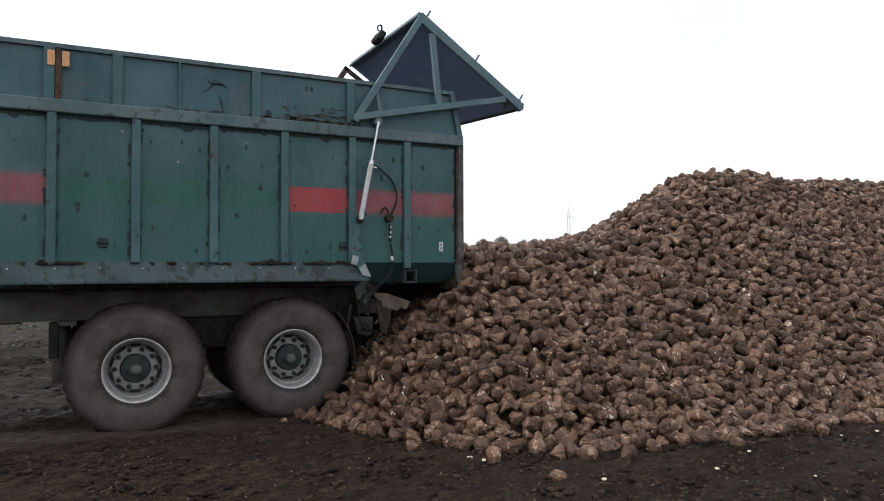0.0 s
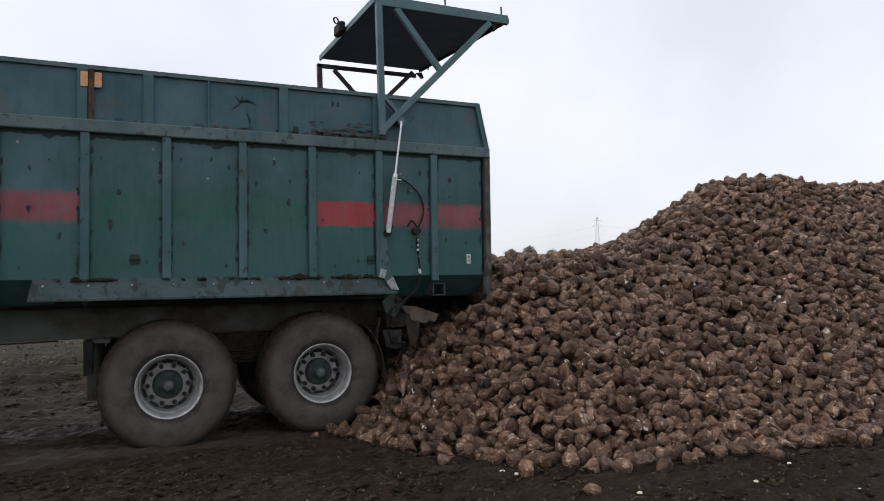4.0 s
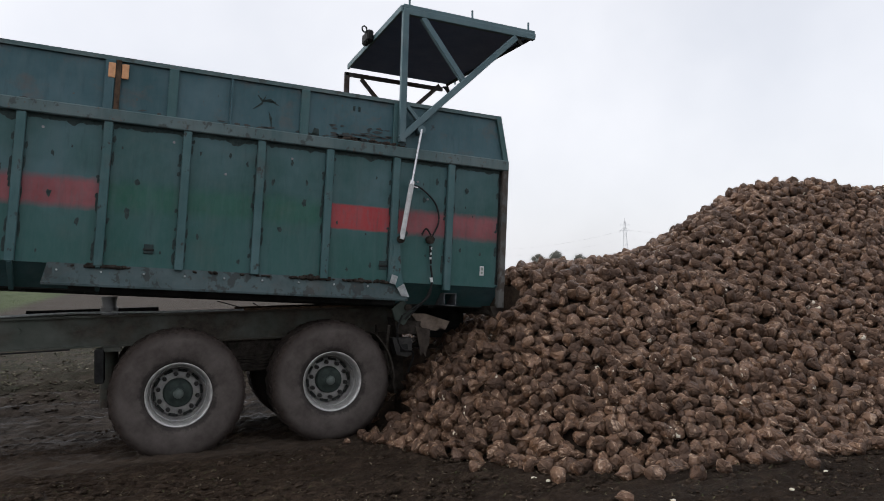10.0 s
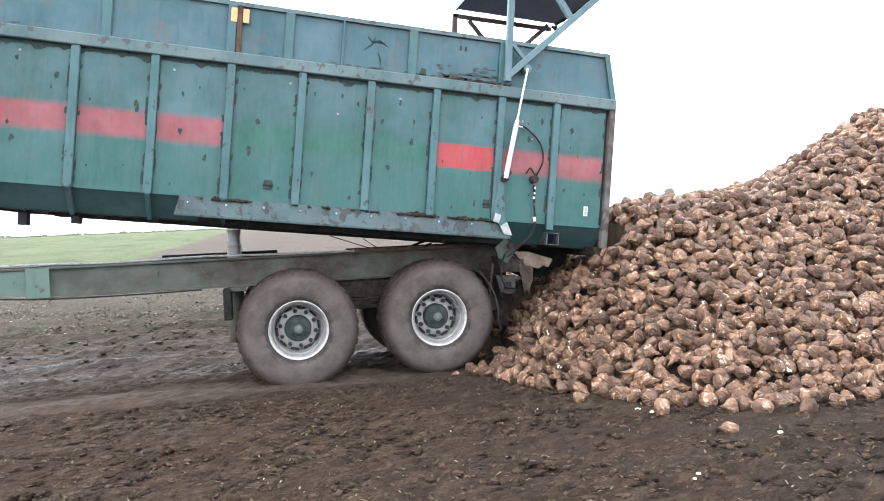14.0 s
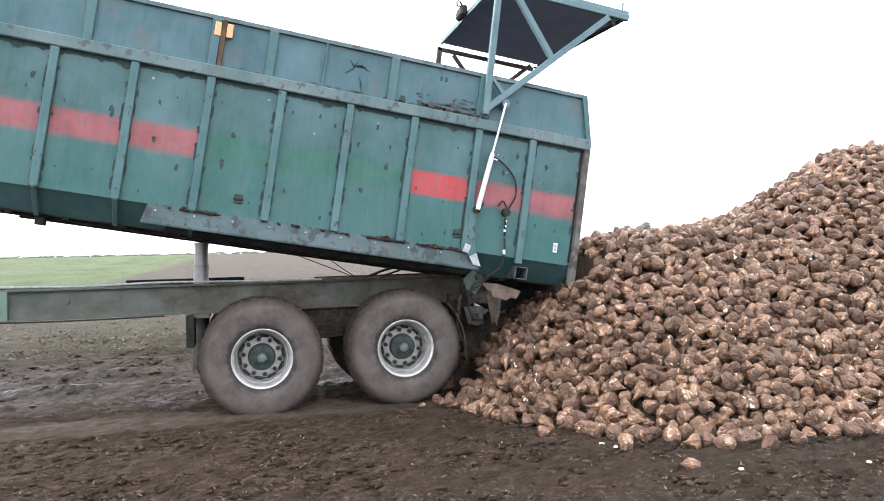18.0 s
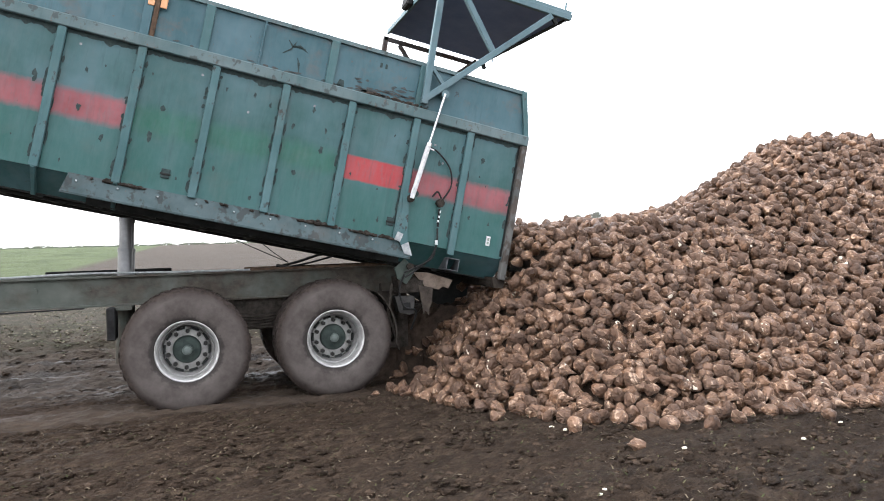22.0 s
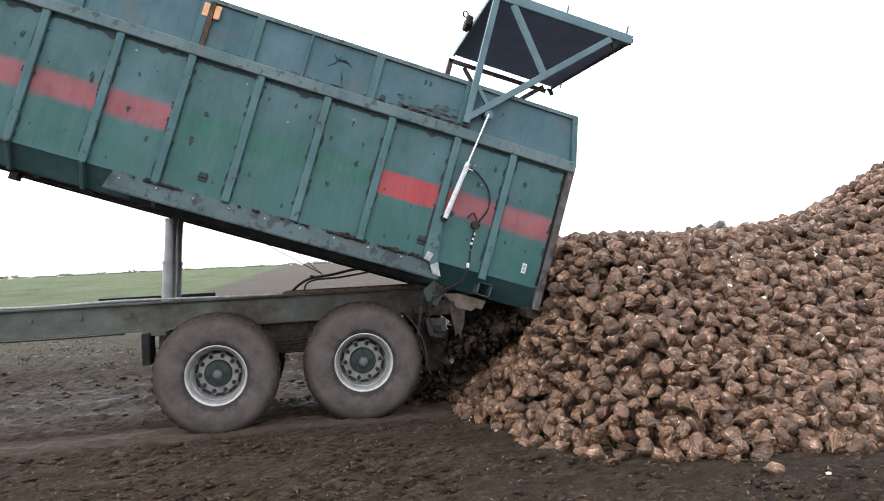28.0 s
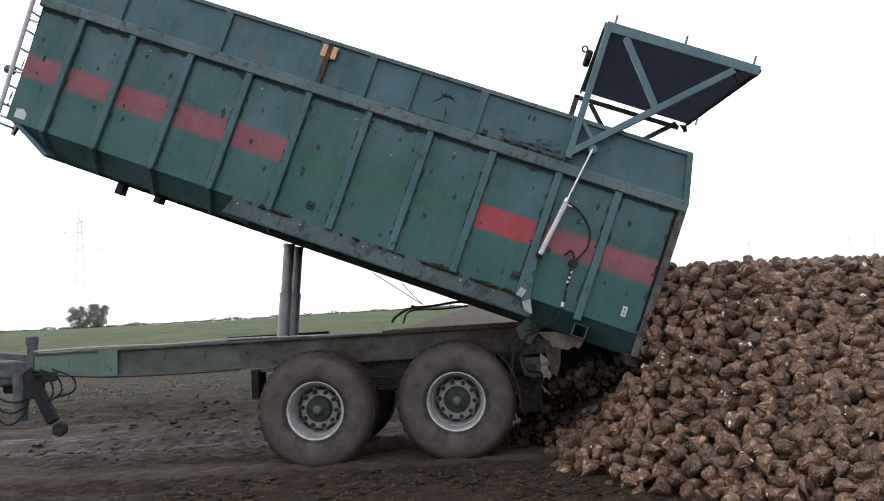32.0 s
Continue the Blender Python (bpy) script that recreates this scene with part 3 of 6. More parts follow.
def make_ground():
    xs, ys = axis(-9, 8.5, 0.052, 3500), axis(-6.0, 8, 0.042, 3500)
    gx, gy = np.meshgrid(xs, ys, indexing="ij")
    z = ground_height(gx, gy)
    near = np.where((np.abs(gx) < 14) & (gy > -8) & (gy < 14))
    for i, j in zip(*near):
        p = Vector((gx[i, j] * 0.7, gy[i, j] * 1.3, 0.0))
        z[i, j] += 0.024 * noise.noise(p) + 0.034 * noise.noise(p * 3.7) + 0.034 * noise.noise(p * 9.1) * (1.7 if gy[i, j] > 1.5 else 1.0) + 0.02 * noise.noise(p * 17.0)
    nx, ny = len(xs), len(ys)
    verts = np.stack([gx, gy, z], -1).reshape(-1, 3)
    i, j = np.meshgrid(np.arange(nx - 1), np.arange(ny - 1), indexing="ij")
    a = (i * ny + j).ravel()
    faces = np.stack([a, a + ny, a + ny + 1, a + 1], 1)
    me = bpy.data.meshes.new("ground")
    me.from_pydata(verts.tolist(), [], faces.tolist())
    me.materials.append(SOIL)
    me.shade_smooth()
    return tagged(new("ground", me), "wet dark churned field soil with wheel ruts, rising to stubble and a green crop", "ground", kind="structure")


make_ground()


# ---- the tipping trailer ----
trailer = tagged(holder("tipping_trailer"), "green tandem-axle tipping trailer with faded red stripe, body raised, dumping beet", "trailer")
# chassis
for y in (0.74, 1.68):
    b = box(-4.9, 1.18, y + 0.03, y + 0.05, 1.2, 1.55)
    box(-6.0, 1.18, y - 0.03, y + 0.11, 1.545, 1.57, 0.004, b)
    box(-4.9, 1.18, y - 0.03, y + 0.11, 1.19, 1.212, 0.004, b)
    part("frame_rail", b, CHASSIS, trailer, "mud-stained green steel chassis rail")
    b = prism([(-6.02, 1.33), (-4.88, 1.2), (-4.88, 1.545), (-6.02, 1.545)], y, y + 0.06)
    part("drawbar_beam", b, BEAM, trailer, "light green tapered drawbar beam")
    part("splice_plate", box(-5.05, -4.78, y - 0.035, y + 0.0, 1.195, 1.56, 0.004), BEAM, trailer)
    for x in (-4.14, -3.55, -2.95, -1.2, 0.2):
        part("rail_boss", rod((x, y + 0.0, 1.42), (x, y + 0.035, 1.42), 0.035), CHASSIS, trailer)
for x in (-5.95, -4.6, -3.1, -2.1, -0.9, 0.3, 1.12):
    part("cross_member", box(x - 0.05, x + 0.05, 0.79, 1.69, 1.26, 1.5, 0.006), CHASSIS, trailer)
part("deck_plate", box(-1.4, 0.6, 0.86, 1.62, 1.51, 1.535, 0.004), RUST, trailer, "rusty muddy deck plate between the rails")
part("side_plank", box(-3.6, -2.0, 1.80, 1.86, 1.56, 1.63, 0.006), RUBBER, trailer)
for x in (-1.82, 0.0):
    part("axle", rod((x, 0.3, 0.655), (x, 2.2, 0.655), 0.075), UNDER, trailer)
    for y in (0.68, 1.76):
        part("spring_hanger", prism([(x - 0.14, 0.62), (x + 0.14, 0.62), (x + 0.1, 1.2), (x - 0.1, 1.2)], y, y + 0.1), UNDER, trailer)
for y in (0.66, 1.74):
    b = bmesh.new()
    for k in range(5):
        w = 0.98 - 0.13 * k
        prism([(-0.91 - w, 0.86 + 0.035 * k), (-0.91, 0.80 + 0.035 * k), (-0.91 + w, 0.86 + 0.035 * k), (-0.91 + w, 0.885 + 0.035 * k), (-0.91, 0.828 + 0.035 * k), (-0.91 - w, 0.885 + 0.035 * k)], y, y + 0.1, b)
    part("leaf_spring", b, MUDDY, trailer)
    part("spring_saddle", prism([(-1.32, 0.86), (-1.18, 0.78), (-0.64, 0.78), (-0.5, 0.86), (-0.46, 1.2), (-1.36, 1.2)], y + 0.12, y + 0.2), MUDDY, trailer)
for y in (0.30, 1.9):
    part("mud_flap", box(-2.72, -2.62, y, y + 0.34, 0.8, 1.19, 0.01), RUBBER, trailer, "black rubber mud flap ahead of the wheels")
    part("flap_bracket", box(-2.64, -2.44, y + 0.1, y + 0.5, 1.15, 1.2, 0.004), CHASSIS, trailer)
part("air_tank", rod((-2.3, 1.25, 1.02), (-1.3, 1.25, 1.02), 0.13, seg=18), UNDER, trailer)
# hinge and battered rear mudguard gear
for y in (0.42, 2.0):
    part("hinge_plate", prism([(0.82, 1.54), (0.97, 1.66), (1.12, 1.50), (0.98, 1.32), (0.86, 1.40)], y - 0.3, y - 0.26), DEEP, trailer, "grey-green hinge plate behind the rear wheel")
    part("hinge_pin", rod((HX, y - 0.35, HZ), (HX, y + 0.4, HZ), 0.045), MUDDY, trailer)
    part("tail_bracket", prism([(0.9, 1.2), (1.22, 1.2), (1.24, 1.36), (0.86, 1.42)], y - 0.24, y + 0.05), MUDDY, trailer)
part("tail_plate", prism([(1.10, 1.47), (1.31, 1.46), (1.67, 1.34), (1.60, 1.23), (1.53, 1.26), (1.46, 1.22), (1.27, 1.27)], 0.2, 0.56), RUSTY_TAN, trailer, "bent rust-tan tail plate with a torn edge")
part("hanging_flap", prism([(1.16, 1.30), (1.37, 1.25), (1.35, 1.05), (1.31, 0.97), (1.30, 0.88), (1.26, 0.95), (1.23, 0.9), (1.20, 1.08)], 0.17, 0.2), TAIL, trailer, "torn muddy brown flap hanging from the tail")
part("rear_beam", box(1.1, 1.24, 0.25, 2.25, 1.2, 1.42, 0.01), MUDDY, trailer, "mud-caked rear cross beam")
b = bmesh.new()
bar((0.78, 0.14, 1.33), (0.72, 0.14, 0.95), 0.035, 0.03, b)
bar((0.72, 0.14, 0.95), (0.86, 0.16, 0.44), 0.03, 0.03, b)
bar((0.72, 0.52, 1.33), (0.74, 0.52, 0.62), 0.03, 0.03, b)
part("guard_stay", b, MUDDY, trailer, "bent rusty mudguard stay")
ARC = [radians(a) for a in range(46, -10, -6)]
for y in (0.06, 1.88):
    part("mudguard", prism([(0.80 * math.cos(a), 0.655 + 0.80 * math.sin(a)) for a in ARC] + [(0.818 * math.cos(a), 0.655 + 0.818 * math.sin(a)) for a in ARC[::-1]], y, y + 0.52), MUDDY, trailer, "bent mud-caked rear mudguard")
part("lamp_box", prism([(0.83, 1.16), (1.10, 1.15), (1.09, 0.92), (1.02, 0.90), (0.88, 0.94)], 0.16, 0.34), GREY_TAIL, trailer, "dented grey lamp box, caked with mud")
part("lamp_lens", box(0.93, 1.04, 0.15, 0.162, 0.97, 1.07, 0.004), RUBBER, trailer)
# added plate that keeps the shaded space behind the wheel dark
part("added_inner_screen", box(0.60, 1.11, 0.56, 0.585, 0.42, 1.22, 0.004), MUDDY, trailer, "added dark plate closing the view behind the rear wheel")
# added black sheet in place of the shade under the rear beam
part("added_rear_screen", box(1.10, 1.13, 0.72, 1.80, 1.0, 1.21, 0.004), RUBBER, trailer, "added black sheet closing the view under the rear beam")
part("tail_hose", hose([(0.95, 0.1, 1.45), (0.86, 0.06, 1.25), (0.93, 0.08, 1.02), (1.1, 0.12, 0.95), (1.05, 0.2, 0.7)], 0.014), RUBBER, trailer)
# hoses and a loose cable loop over the chassis
for y in (0.71, 1.65):
    part("rail_cap", box(-1.0, 0.95, y, y + 0.14, 1.571, 1.60, 0.005), RUST, trailer, "rust-brown cap strip along the rail")
part("rail_cable", hose([(-6.0, 0.7, 1.6), (-5.0, 0.72, 1.61), (-4.0, 0.71, 1.59), (-3.0, 0.72, 1.61), (-2.0, 0.71, 1.59), (-0.9, 0.74, 1.58)], 0.014), PALE, trailer, "grey cable lying along the chassis rail")
part("air_line", hose([(-6.0, 0.66, 1.28), (-5.0, 0.68, 1.19), (-4.0, 0.7, 1.17), (-3.0, 0.7, 1.18)], 0.01), ROPE, trailer)
# front jack leg, coupling and hoses
part("coupling_block", box(-6.95, -6.2, 0.9, 1.6, 1.12, 1.48, 0.03), TRACTOR, trailer, "dusty grey drawbar coupling block")
part("drawbar_post", box(-6.16, -6.04, 0.76, 0.86, 1.1, 1.80, 0.015), TRACTOR, trailer, "dusty grey upright drawbar post")
part("post_cap", box(-6.18, -6.03, 0.75, 0.87, 1.70, 1.82, 0.02), TRACTOR, trailer)
for z in (1.5, 1.24):
    part("hitch_arm", bar((-7.3, 0.95, z + 0.16), (-6.1, 0.84, z), 0.09, 0.07), TRACTOR, trailer, "dusty grey hitch arm")
part("coupling_head", box(-6.75, -6.3, 1.05, 1.45, 1.0, 1.34, 0.04), MUDDY, trailer)
part("jack_leg", bar((-6.15, 0.78, 1.34), (-5.72, 0.7, 0.6), 0.15, 0.12, bevel=0.015), RUBBER, trailer, "dark slanted jack leg below the drawbar")
part("jack_foot", turned([(0.0, -0.03), (0.08, -0.03), (0.10, 0.0), (0.10, 0.06), (0.08, 0.09), (0.0, 0.09)], 20, closed=False), MUDDY, trailer, "muddy round jack foot", pose(-5.62, 0.66, 0.5, 0, 20, 0))
part("jack_screw", bar((-6.2, 0.8, 1.0), (-5.98, 0.8, 1.0), 0.14, 0.1, bevel=0.01), UNDER, trailer)
part("jack_tube", rod((-6.3, 0.84, 0.62), (-6.3, 0.84, 1.3), 0.1), TRACTOR, trailer)
for k, dx in enumerate((0.0, 0.12, 0.3)):
    part("front_hose", hose([(-6.05 + dx, 0.72, 1.34), (-5.82 + dx * 1.3, 0.7, 1.26 - 0.03 * k), (-5.72 + dx, 0.7, 1.02), (-5.86 + dx * 0.6, 0.7, 0.84 + 0.05 * k)], 0.014), ROPE, trailer)
for k in range(3):
    part("tractor_hose", hose([(-6.85, 0.8 + 0.05 * k, 1.2), (-6.5, 0.74, 0.62 + 0.16 * k), (-6.2, 0.76, 0.72 + 0.1 * k), (-6.1, 0.8, 1.15)], 0.014), ROPE, trailer)


def make_wheel(x, far):
    """Tyre about 1.5 m high on a ten-nut rim; y is the axle, the outer face towards minus y."""
    turn = pose(x, 2.5 if far else 0.0, 0.66 if x > -1 else 0.635, 0, 0, 180 if far else 0)
    def inner(profile):
        return [(0.965 * r, y) for r, y in profile]

    disc = [(0.095, 0.345), (0.2, 0.33), (0.262, 0.34), (0.285, 0.357), (0.292, 0.37), (0.292, 0.41), (0.095, 0.41)]
    w = part("wheel", turned(inner(disc), 40), DISC, trailer, "scuffed silver steel wheel with ten nuts", turn, True)
    tyre = [(0.358, 0.105), (0.386, 0.078), (0.445, 0.053), (0.56, 0.042), (0.66, 0.056), (0.712, 0.084), (0.748, 0.124), (0.762, 0.19), (0.764, 0.34), (0.762, 0.49),
            (0.748, 0.556), (0.712, 0.594), (0.56, 0.634), (0.4, 0.605), (0.358, 0.57)]
    part("tyre", turned(tyre, 72), TYRE, w, "dusty worn black farm tyre", smooth=True)
    tread = bmesh.new()
    for k in range(34):
        for side in (0, 1):
            a = 2 * math.pi * (k + 0.5 * side) / 34
            y0, y1 = (0.135, 0.33) if side == 0 else (0.35, 0.545)
            q = bmesh.new()
            m = Matrix.Rotation(-a, 4, "Y") @ Matrix.Translation((0.74, (y0 + y1) / 2, 0)) @ Matrix.Rotation(radians(16 if side else -16), 4, "X")
            bmesh.ops.create_cube(q, size=1, matrix=m @ Matrix.Diagonal((0.052, y1 - y0, 0.07, 1)))
            join(tread, q)
    part("tread", tread, TYRE, w, "worn tread blocks clogged with soil")
    barrel = [(0.378, 0.080), (0.392, 0.090), (0.390, 0.112), (0.37, 0.13), (0.36, 0.2), (0.34, 0.34), (0.33, 0.56), (0.385, 0.588), (0.38, 0.6), (0.31, 0.57),
              (0.292, 0.41), (0.296, 0.362), (0.334, 0.30), (0.336, 0.19), (0.346, 0.165), (0.350, 0.118), (0.366, 0.104)]
    well = [(0.289, 0.372), (0.294, 0.344), (0.313, 0.322), (0.321, 0.215), (0.329, 0.206), (0.332, 0.21), (0.328, 0.3), (0.295, 0.37)]
    part("rim_ring", turned(inner(well), 56), RIM_WELL, w, "dull darker grey inner ring", smooth=True)
    part("rim", turned(inner(barrel), 56), RIM, w, "scuffed silver rim with a stepped edge", smooth=True)
    hub = [(0.0, 0.20), (0.07, 0.20), (0.08, 0.208), (0.09, 0.245), (0.145, 0.252), (0.17, 0.27), (0.18, 0.35), (0.0, 0.352)]
    part("hub", turned(inner(hub), 32, closed=False), HUB, w, "dirty dark green hub", smooth=True)
    part("hub_cap", turned([(0.0, 0.172), (0.04, 0.173), (0.056, 0.184), (0.06, 0.21), (0.0, 0.21)], 24, closed=False), CAP, w, smooth=True)
    nut = bmesh.new()
    bmesh.ops.create_cone(nut, cap_ends=True, segments=6, radius1=0.03, radius2=0.026, depth=0.065, matrix=Matrix.Rotation(radians(90), 4, "X"))
    me = bpy.data.meshes.new("wheel_nut")
    nut.to_mesh(me)
    nut.free()
    me.materials.append(NUT)
    for k in range(10):
        a = 2 * math.pi * k / 10
        part("wheel_nut", None, None, w, place=Matrix.Translation((0.225 * math.cos(a), 0.312, 0.225 * math.sin(a))), data=me)
    for k in range(10):
        a = 2 * math.pi * (k + 0.5) / 10
        s = box(-0.014, 0.014, 0.32, 0.352, -0.052, 0.052, 0.004)
        part("vent_slot", s, UNDER, w, place=Matrix.Translation((0.264 * math.cos(a), 0.0, 0.264 * math.sin(a))) @ Matrix.Rotation(-a, 4, "Y"))
    return w, turn


wheels = [make_wheel(x, far) for x in (-1.82, 0.0) for far in (False, True)]

# ---- the tipping body: built about its hinge ----
SHIFT = Vector((-HX, 0, -HZ))


def on_body(name, bm, material, label="", smooth=False):
    bmesh.ops.translate(bm, verts=bm.verts[:], vec=SHIFT)
    return part(name, bm, material, body, label, smooth=smooth)


FRONT_X = -6.72
shell = bmesh.new()
prism([(-6.60, 1.9), (REAR - 0.04, 1.9), (REAR - 0.04, 3.58), (FRONT_X, 3.58)], 0.012, 0.04, shell)
prism([(-6.60, 1.9), (REAR - 0.04, 1.9), (REAR - 0.04, 3.58), (FRONT_X, 3.58)], WIDE - 0.04, WIDE, shell)
prism([(-6.74, 3.6), (2.33, 3.6), (2.2, 4.22), (-6.8, 4.22)], WIDE - 0.05, WIDE - 0.01, shell)
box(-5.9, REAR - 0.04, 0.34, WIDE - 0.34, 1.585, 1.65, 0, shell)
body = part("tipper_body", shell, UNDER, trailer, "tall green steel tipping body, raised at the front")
body.data.transform(Matrix.Translation(SHIFT))
# chamfered belly, front wall
for near in (True, False):
    own = bmesh.new()
    ys = (0.0, 0.36) if near else (WIDE, WIDE - 0.36)
    quad = [(-6.60, ys[0], 1.9), (REAR - 0.02, ys[0], 1.9), (REAR - 0.02, ys[1], 1.585), (-5.92, ys[1], 1.585)]
    v = [own.verts.new(p) for p in quad] + [own.verts.new((p[0], p[1] + (0.03 if near else -0.03), p[2] + 0.03)) for p in quad]
    for f in ((0, 1, 2, 3), (7, 6, 5, 4), (0, 4, 5, 1), (1, 5, 6, 2), (2, 6, 7, 3), (3, 7, 4, 0)):
        own.faces.new([v[i] for i in f])
    bmesh.ops.recalc_face_normals(own, faces=own.faces[:])
    on_body("belly_panel", own, GREEN, "dark green chamfered belly sheet")
b = prism([(-6.72, 3.6), (-6.60, 1.9), (-5.92, 1.56), (-5.88, 1.6), (-6.54, 1.93), (-6.66, 3.6)], 0.02, WIDE - 0.02)
prism([(-6.80, 4.22), (-6.72, 3.6), (-6.68, 3.6), (-6.76, 4.22)], 0.02, WIDE - 0.02, b)
on_body("front_wall", b, TEAL)
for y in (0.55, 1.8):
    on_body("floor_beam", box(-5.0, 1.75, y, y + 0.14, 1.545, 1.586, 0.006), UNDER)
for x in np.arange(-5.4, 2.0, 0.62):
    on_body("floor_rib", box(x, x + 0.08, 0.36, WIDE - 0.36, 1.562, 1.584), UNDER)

RIBS = [-6.05, -5.28, -4.42, -3.56, -2.70, -1.855, -1.0, -0.15, 0.735, 1.515]
EDGES = [-6.66] + RIBS + [2.30]
FADED = (0, 1, 2, 3, 4, 9, 10)   # bays with the washed-out stripe
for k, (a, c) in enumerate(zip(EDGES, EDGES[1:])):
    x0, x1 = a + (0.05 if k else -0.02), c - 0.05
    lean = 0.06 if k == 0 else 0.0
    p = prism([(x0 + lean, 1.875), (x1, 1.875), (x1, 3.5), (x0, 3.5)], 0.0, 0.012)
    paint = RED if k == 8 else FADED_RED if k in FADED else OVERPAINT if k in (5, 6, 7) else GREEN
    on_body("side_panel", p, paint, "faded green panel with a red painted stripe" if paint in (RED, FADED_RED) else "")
    # stain edge along the top of each bay and scabs beside the ribs
    own = bmesh.new()
    rnd = random.Random(40 + k)
    steps = int((x1 - x0) / 0.022)
    edge = [(x0 + (x1 - x0) * s / steps, 3.462 - 0.09 * max(0.0, noise.noise(Vector((s * 0.21 + 31 * k, 2.5, 0))) - 0.02) ** 1.3 - 0.035 * abs(noise.noise(Vector((s * 0.83, k * 7.1, 0))))) for s in range(steps + 1)]
    for (xa, za), (xb, zb) in zip(edge, edge[1:]):
        prism([(xa, za), (xb, zb), (xb, 3.495), (xa, 3.495)], -0.004, -0.001, own)
    for s in range(16):
        zz = 1.92 + 1.5 * rnd.random()
        w, hh = 0.012 + 0.03 * rnd.random(), 0.03 + 0.13 * rnd.random()
        xx = x1 - w if rnd.random() < 0.6 else x0
        prism([(xx, zz), (xx + w * 0.6, zz - hh * 0.2), (xx + w, zz + hh * 0.4), (xx + w * 0.7, zz + hh), (xx + 0.1 * w, zz + 0.7 * hh)], -0.004, -0.001, own)
    for s in range(5):
        xx, zz, rr = rnd.uniform(x0 + 0.08, x1 - 0.1), rnd.uniform(1.98, 3.3), rnd.uniform(0.01, 0.032)
        prism([(xx + rr * (0.4 + 0.9 * rnd.random()) * math.cos(q), zz + 1.7 * rr * (0.4 + 0.9 * rnd.random()) * math.sin(q)) for q in np.arange(0, 6.2, 0.7)], -0.0055, -0.0035, own)
    tagged(on_body("flaked_paint", own, MARK, "dark flaked paint and dirt"), kind="stuff")
for k, x in enumerate(RIBS):
    z0 = 1.8 if k == 9 else 1.87
    b = prism([(x - 0.048, z0), (x + 0.048, z0), (x + 0.048, 3.50), (x - 0.048, 3.50)], -0.062, 0.0)
    bmesh.ops.bevel(b, geom=b.edges[:], offset=0.008, segments=1, affect="EDGES")
    on_body("rib", b, RIB, "chalky green upright rib")
    if k < 5:
        on_body("rib_foot", bar((x, -0.03, 1.90), (x, 0.31, 1.595), 0.05, 0.095), RIB)
    on_body("rib", box(x - 0.048, x + 0.048, WIDE, WIDE + 0.06, 1.7, 3.5, 0.008), RIB)
on_body("mid_rail", box(FRONT_X - 0.0, 2.36, -0.075, 0.03, 3.50, 3.645, 0.012), RAIL, "scuffed grey-green long rail below the extension")
on_body("mid_rail", box(FRONT_X, 2.36, WIDE - 0.03, WIDE + 0.07, 3.50, 3.645, 0.012), RAIL)
# extension boards above the rail
STAKES = [-5.6, -4.12, -2.73, -2.05, -1.39, -0.5, 0.72]
ext = [-6.78] + STAKES + [2.18]
for a, c in zip(ext, ext[1:]):
    x1 = c if c < 2 else 2.30
    own = prism([(a + 0.002, 3.645), (x1 - 0.002, 3.645), (c - 0.002, 4.225), (a + 0.002, 4.225)], 0.012, 0.035)
    on_body("extension_board", own, TEAL, "faded teal extension board")
for k, x in enumerate(STAKES):
    w = 0.055 if k not in (4,) else 0.012
    on_body("stake", box(x - w, x + w, -0.035, 0.012, 3.64, 4.22, 0.008), TEAL if k in (2, 4) else RIB)
for y in (0.005, WIDE - 0.05):
    own = prism([(-6.82, 4.215), (2.20, 4.215), (2.185, 4.265), (-6.82, 4.265)], y - 0.03, y + 0.05)
    on_body("top_rail", own, RAIL)
on_body("corner_post", prism([(2.30, 3.64), (2.375, 3.64), (2.235, 4.265), (2.16, 4.265)], -0.03, 0.06), RIB)
on_body("corner_post", prism([(2.30, 3.64), (2.375, 3.64), (2.235, 4.265), (2.16, 4.265)], WIDE - 0.06, WIDE + 0.03), RIB)
for y in (-0.055, WIDE - 0.06):
    on_body("rear_post", box(2.285, 2.375, y, y + 0.115, 1.60, 3.645, 0.01), POST, "mud-rubbed grey rear corner post")
on_body("rear_sill", box(2.22, 2.40, 0.1, WIDE - 0.1, 1.50, 1.62, 0.012), MUDDY, "mud-caked rear sill")
on_body("sill_end", prism([(2.2, 1.62), (2.395, 1.62), (2.40, 1.49), (2.26, 1.48)], 0.02, 0.3), TAIL)
# sloping lower rail with bolts and dirt lumps
own = bmesh.new()
v = [(-3.2, -0.005, 1.885), (0.88, -0.005, 1.885), (0.95, -0.10, 1.66), (-3.24, -0.10, 1.66)]
vs = [own.verts.new(p) for p in v] + [own.verts.new((x, y + 0.02, z - 0.006)) for x, y, z in v]
for f in ((0, 1, 2, 3), (7, 6, 5, 4), (0, 4, 5, 1), (1, 5, 6, 2), (2, 6, 7, 3), (3, 7, 4, 0)):
    own.faces.new([vs[i] for i in f])
bmesh.ops.recalc_face_normals(own, faces=own.faces[:])
on_body("lower_rail", own, GUARD, "scuffed mud-caked sloping guard rail")
on_body("rail_lip", box(-3.24, 0.95, -0.115, -0.085, 1.635, 1.668, 0.005), GUARD)
on_body("skirt_plate", box(-3.0, 0.9, 0.25, 0.29, 1.57, 1.68, 0.004), UNDER)
for x in np.arange(-3.1, 0.8, 0.44):
    on_body("rail_bolt", rod((x, -0.045, 1.80), (x, -0.064, 1.806), 0.011, seg=8), PALE)
own = bmesh.new()
rnd = random.Random(5)
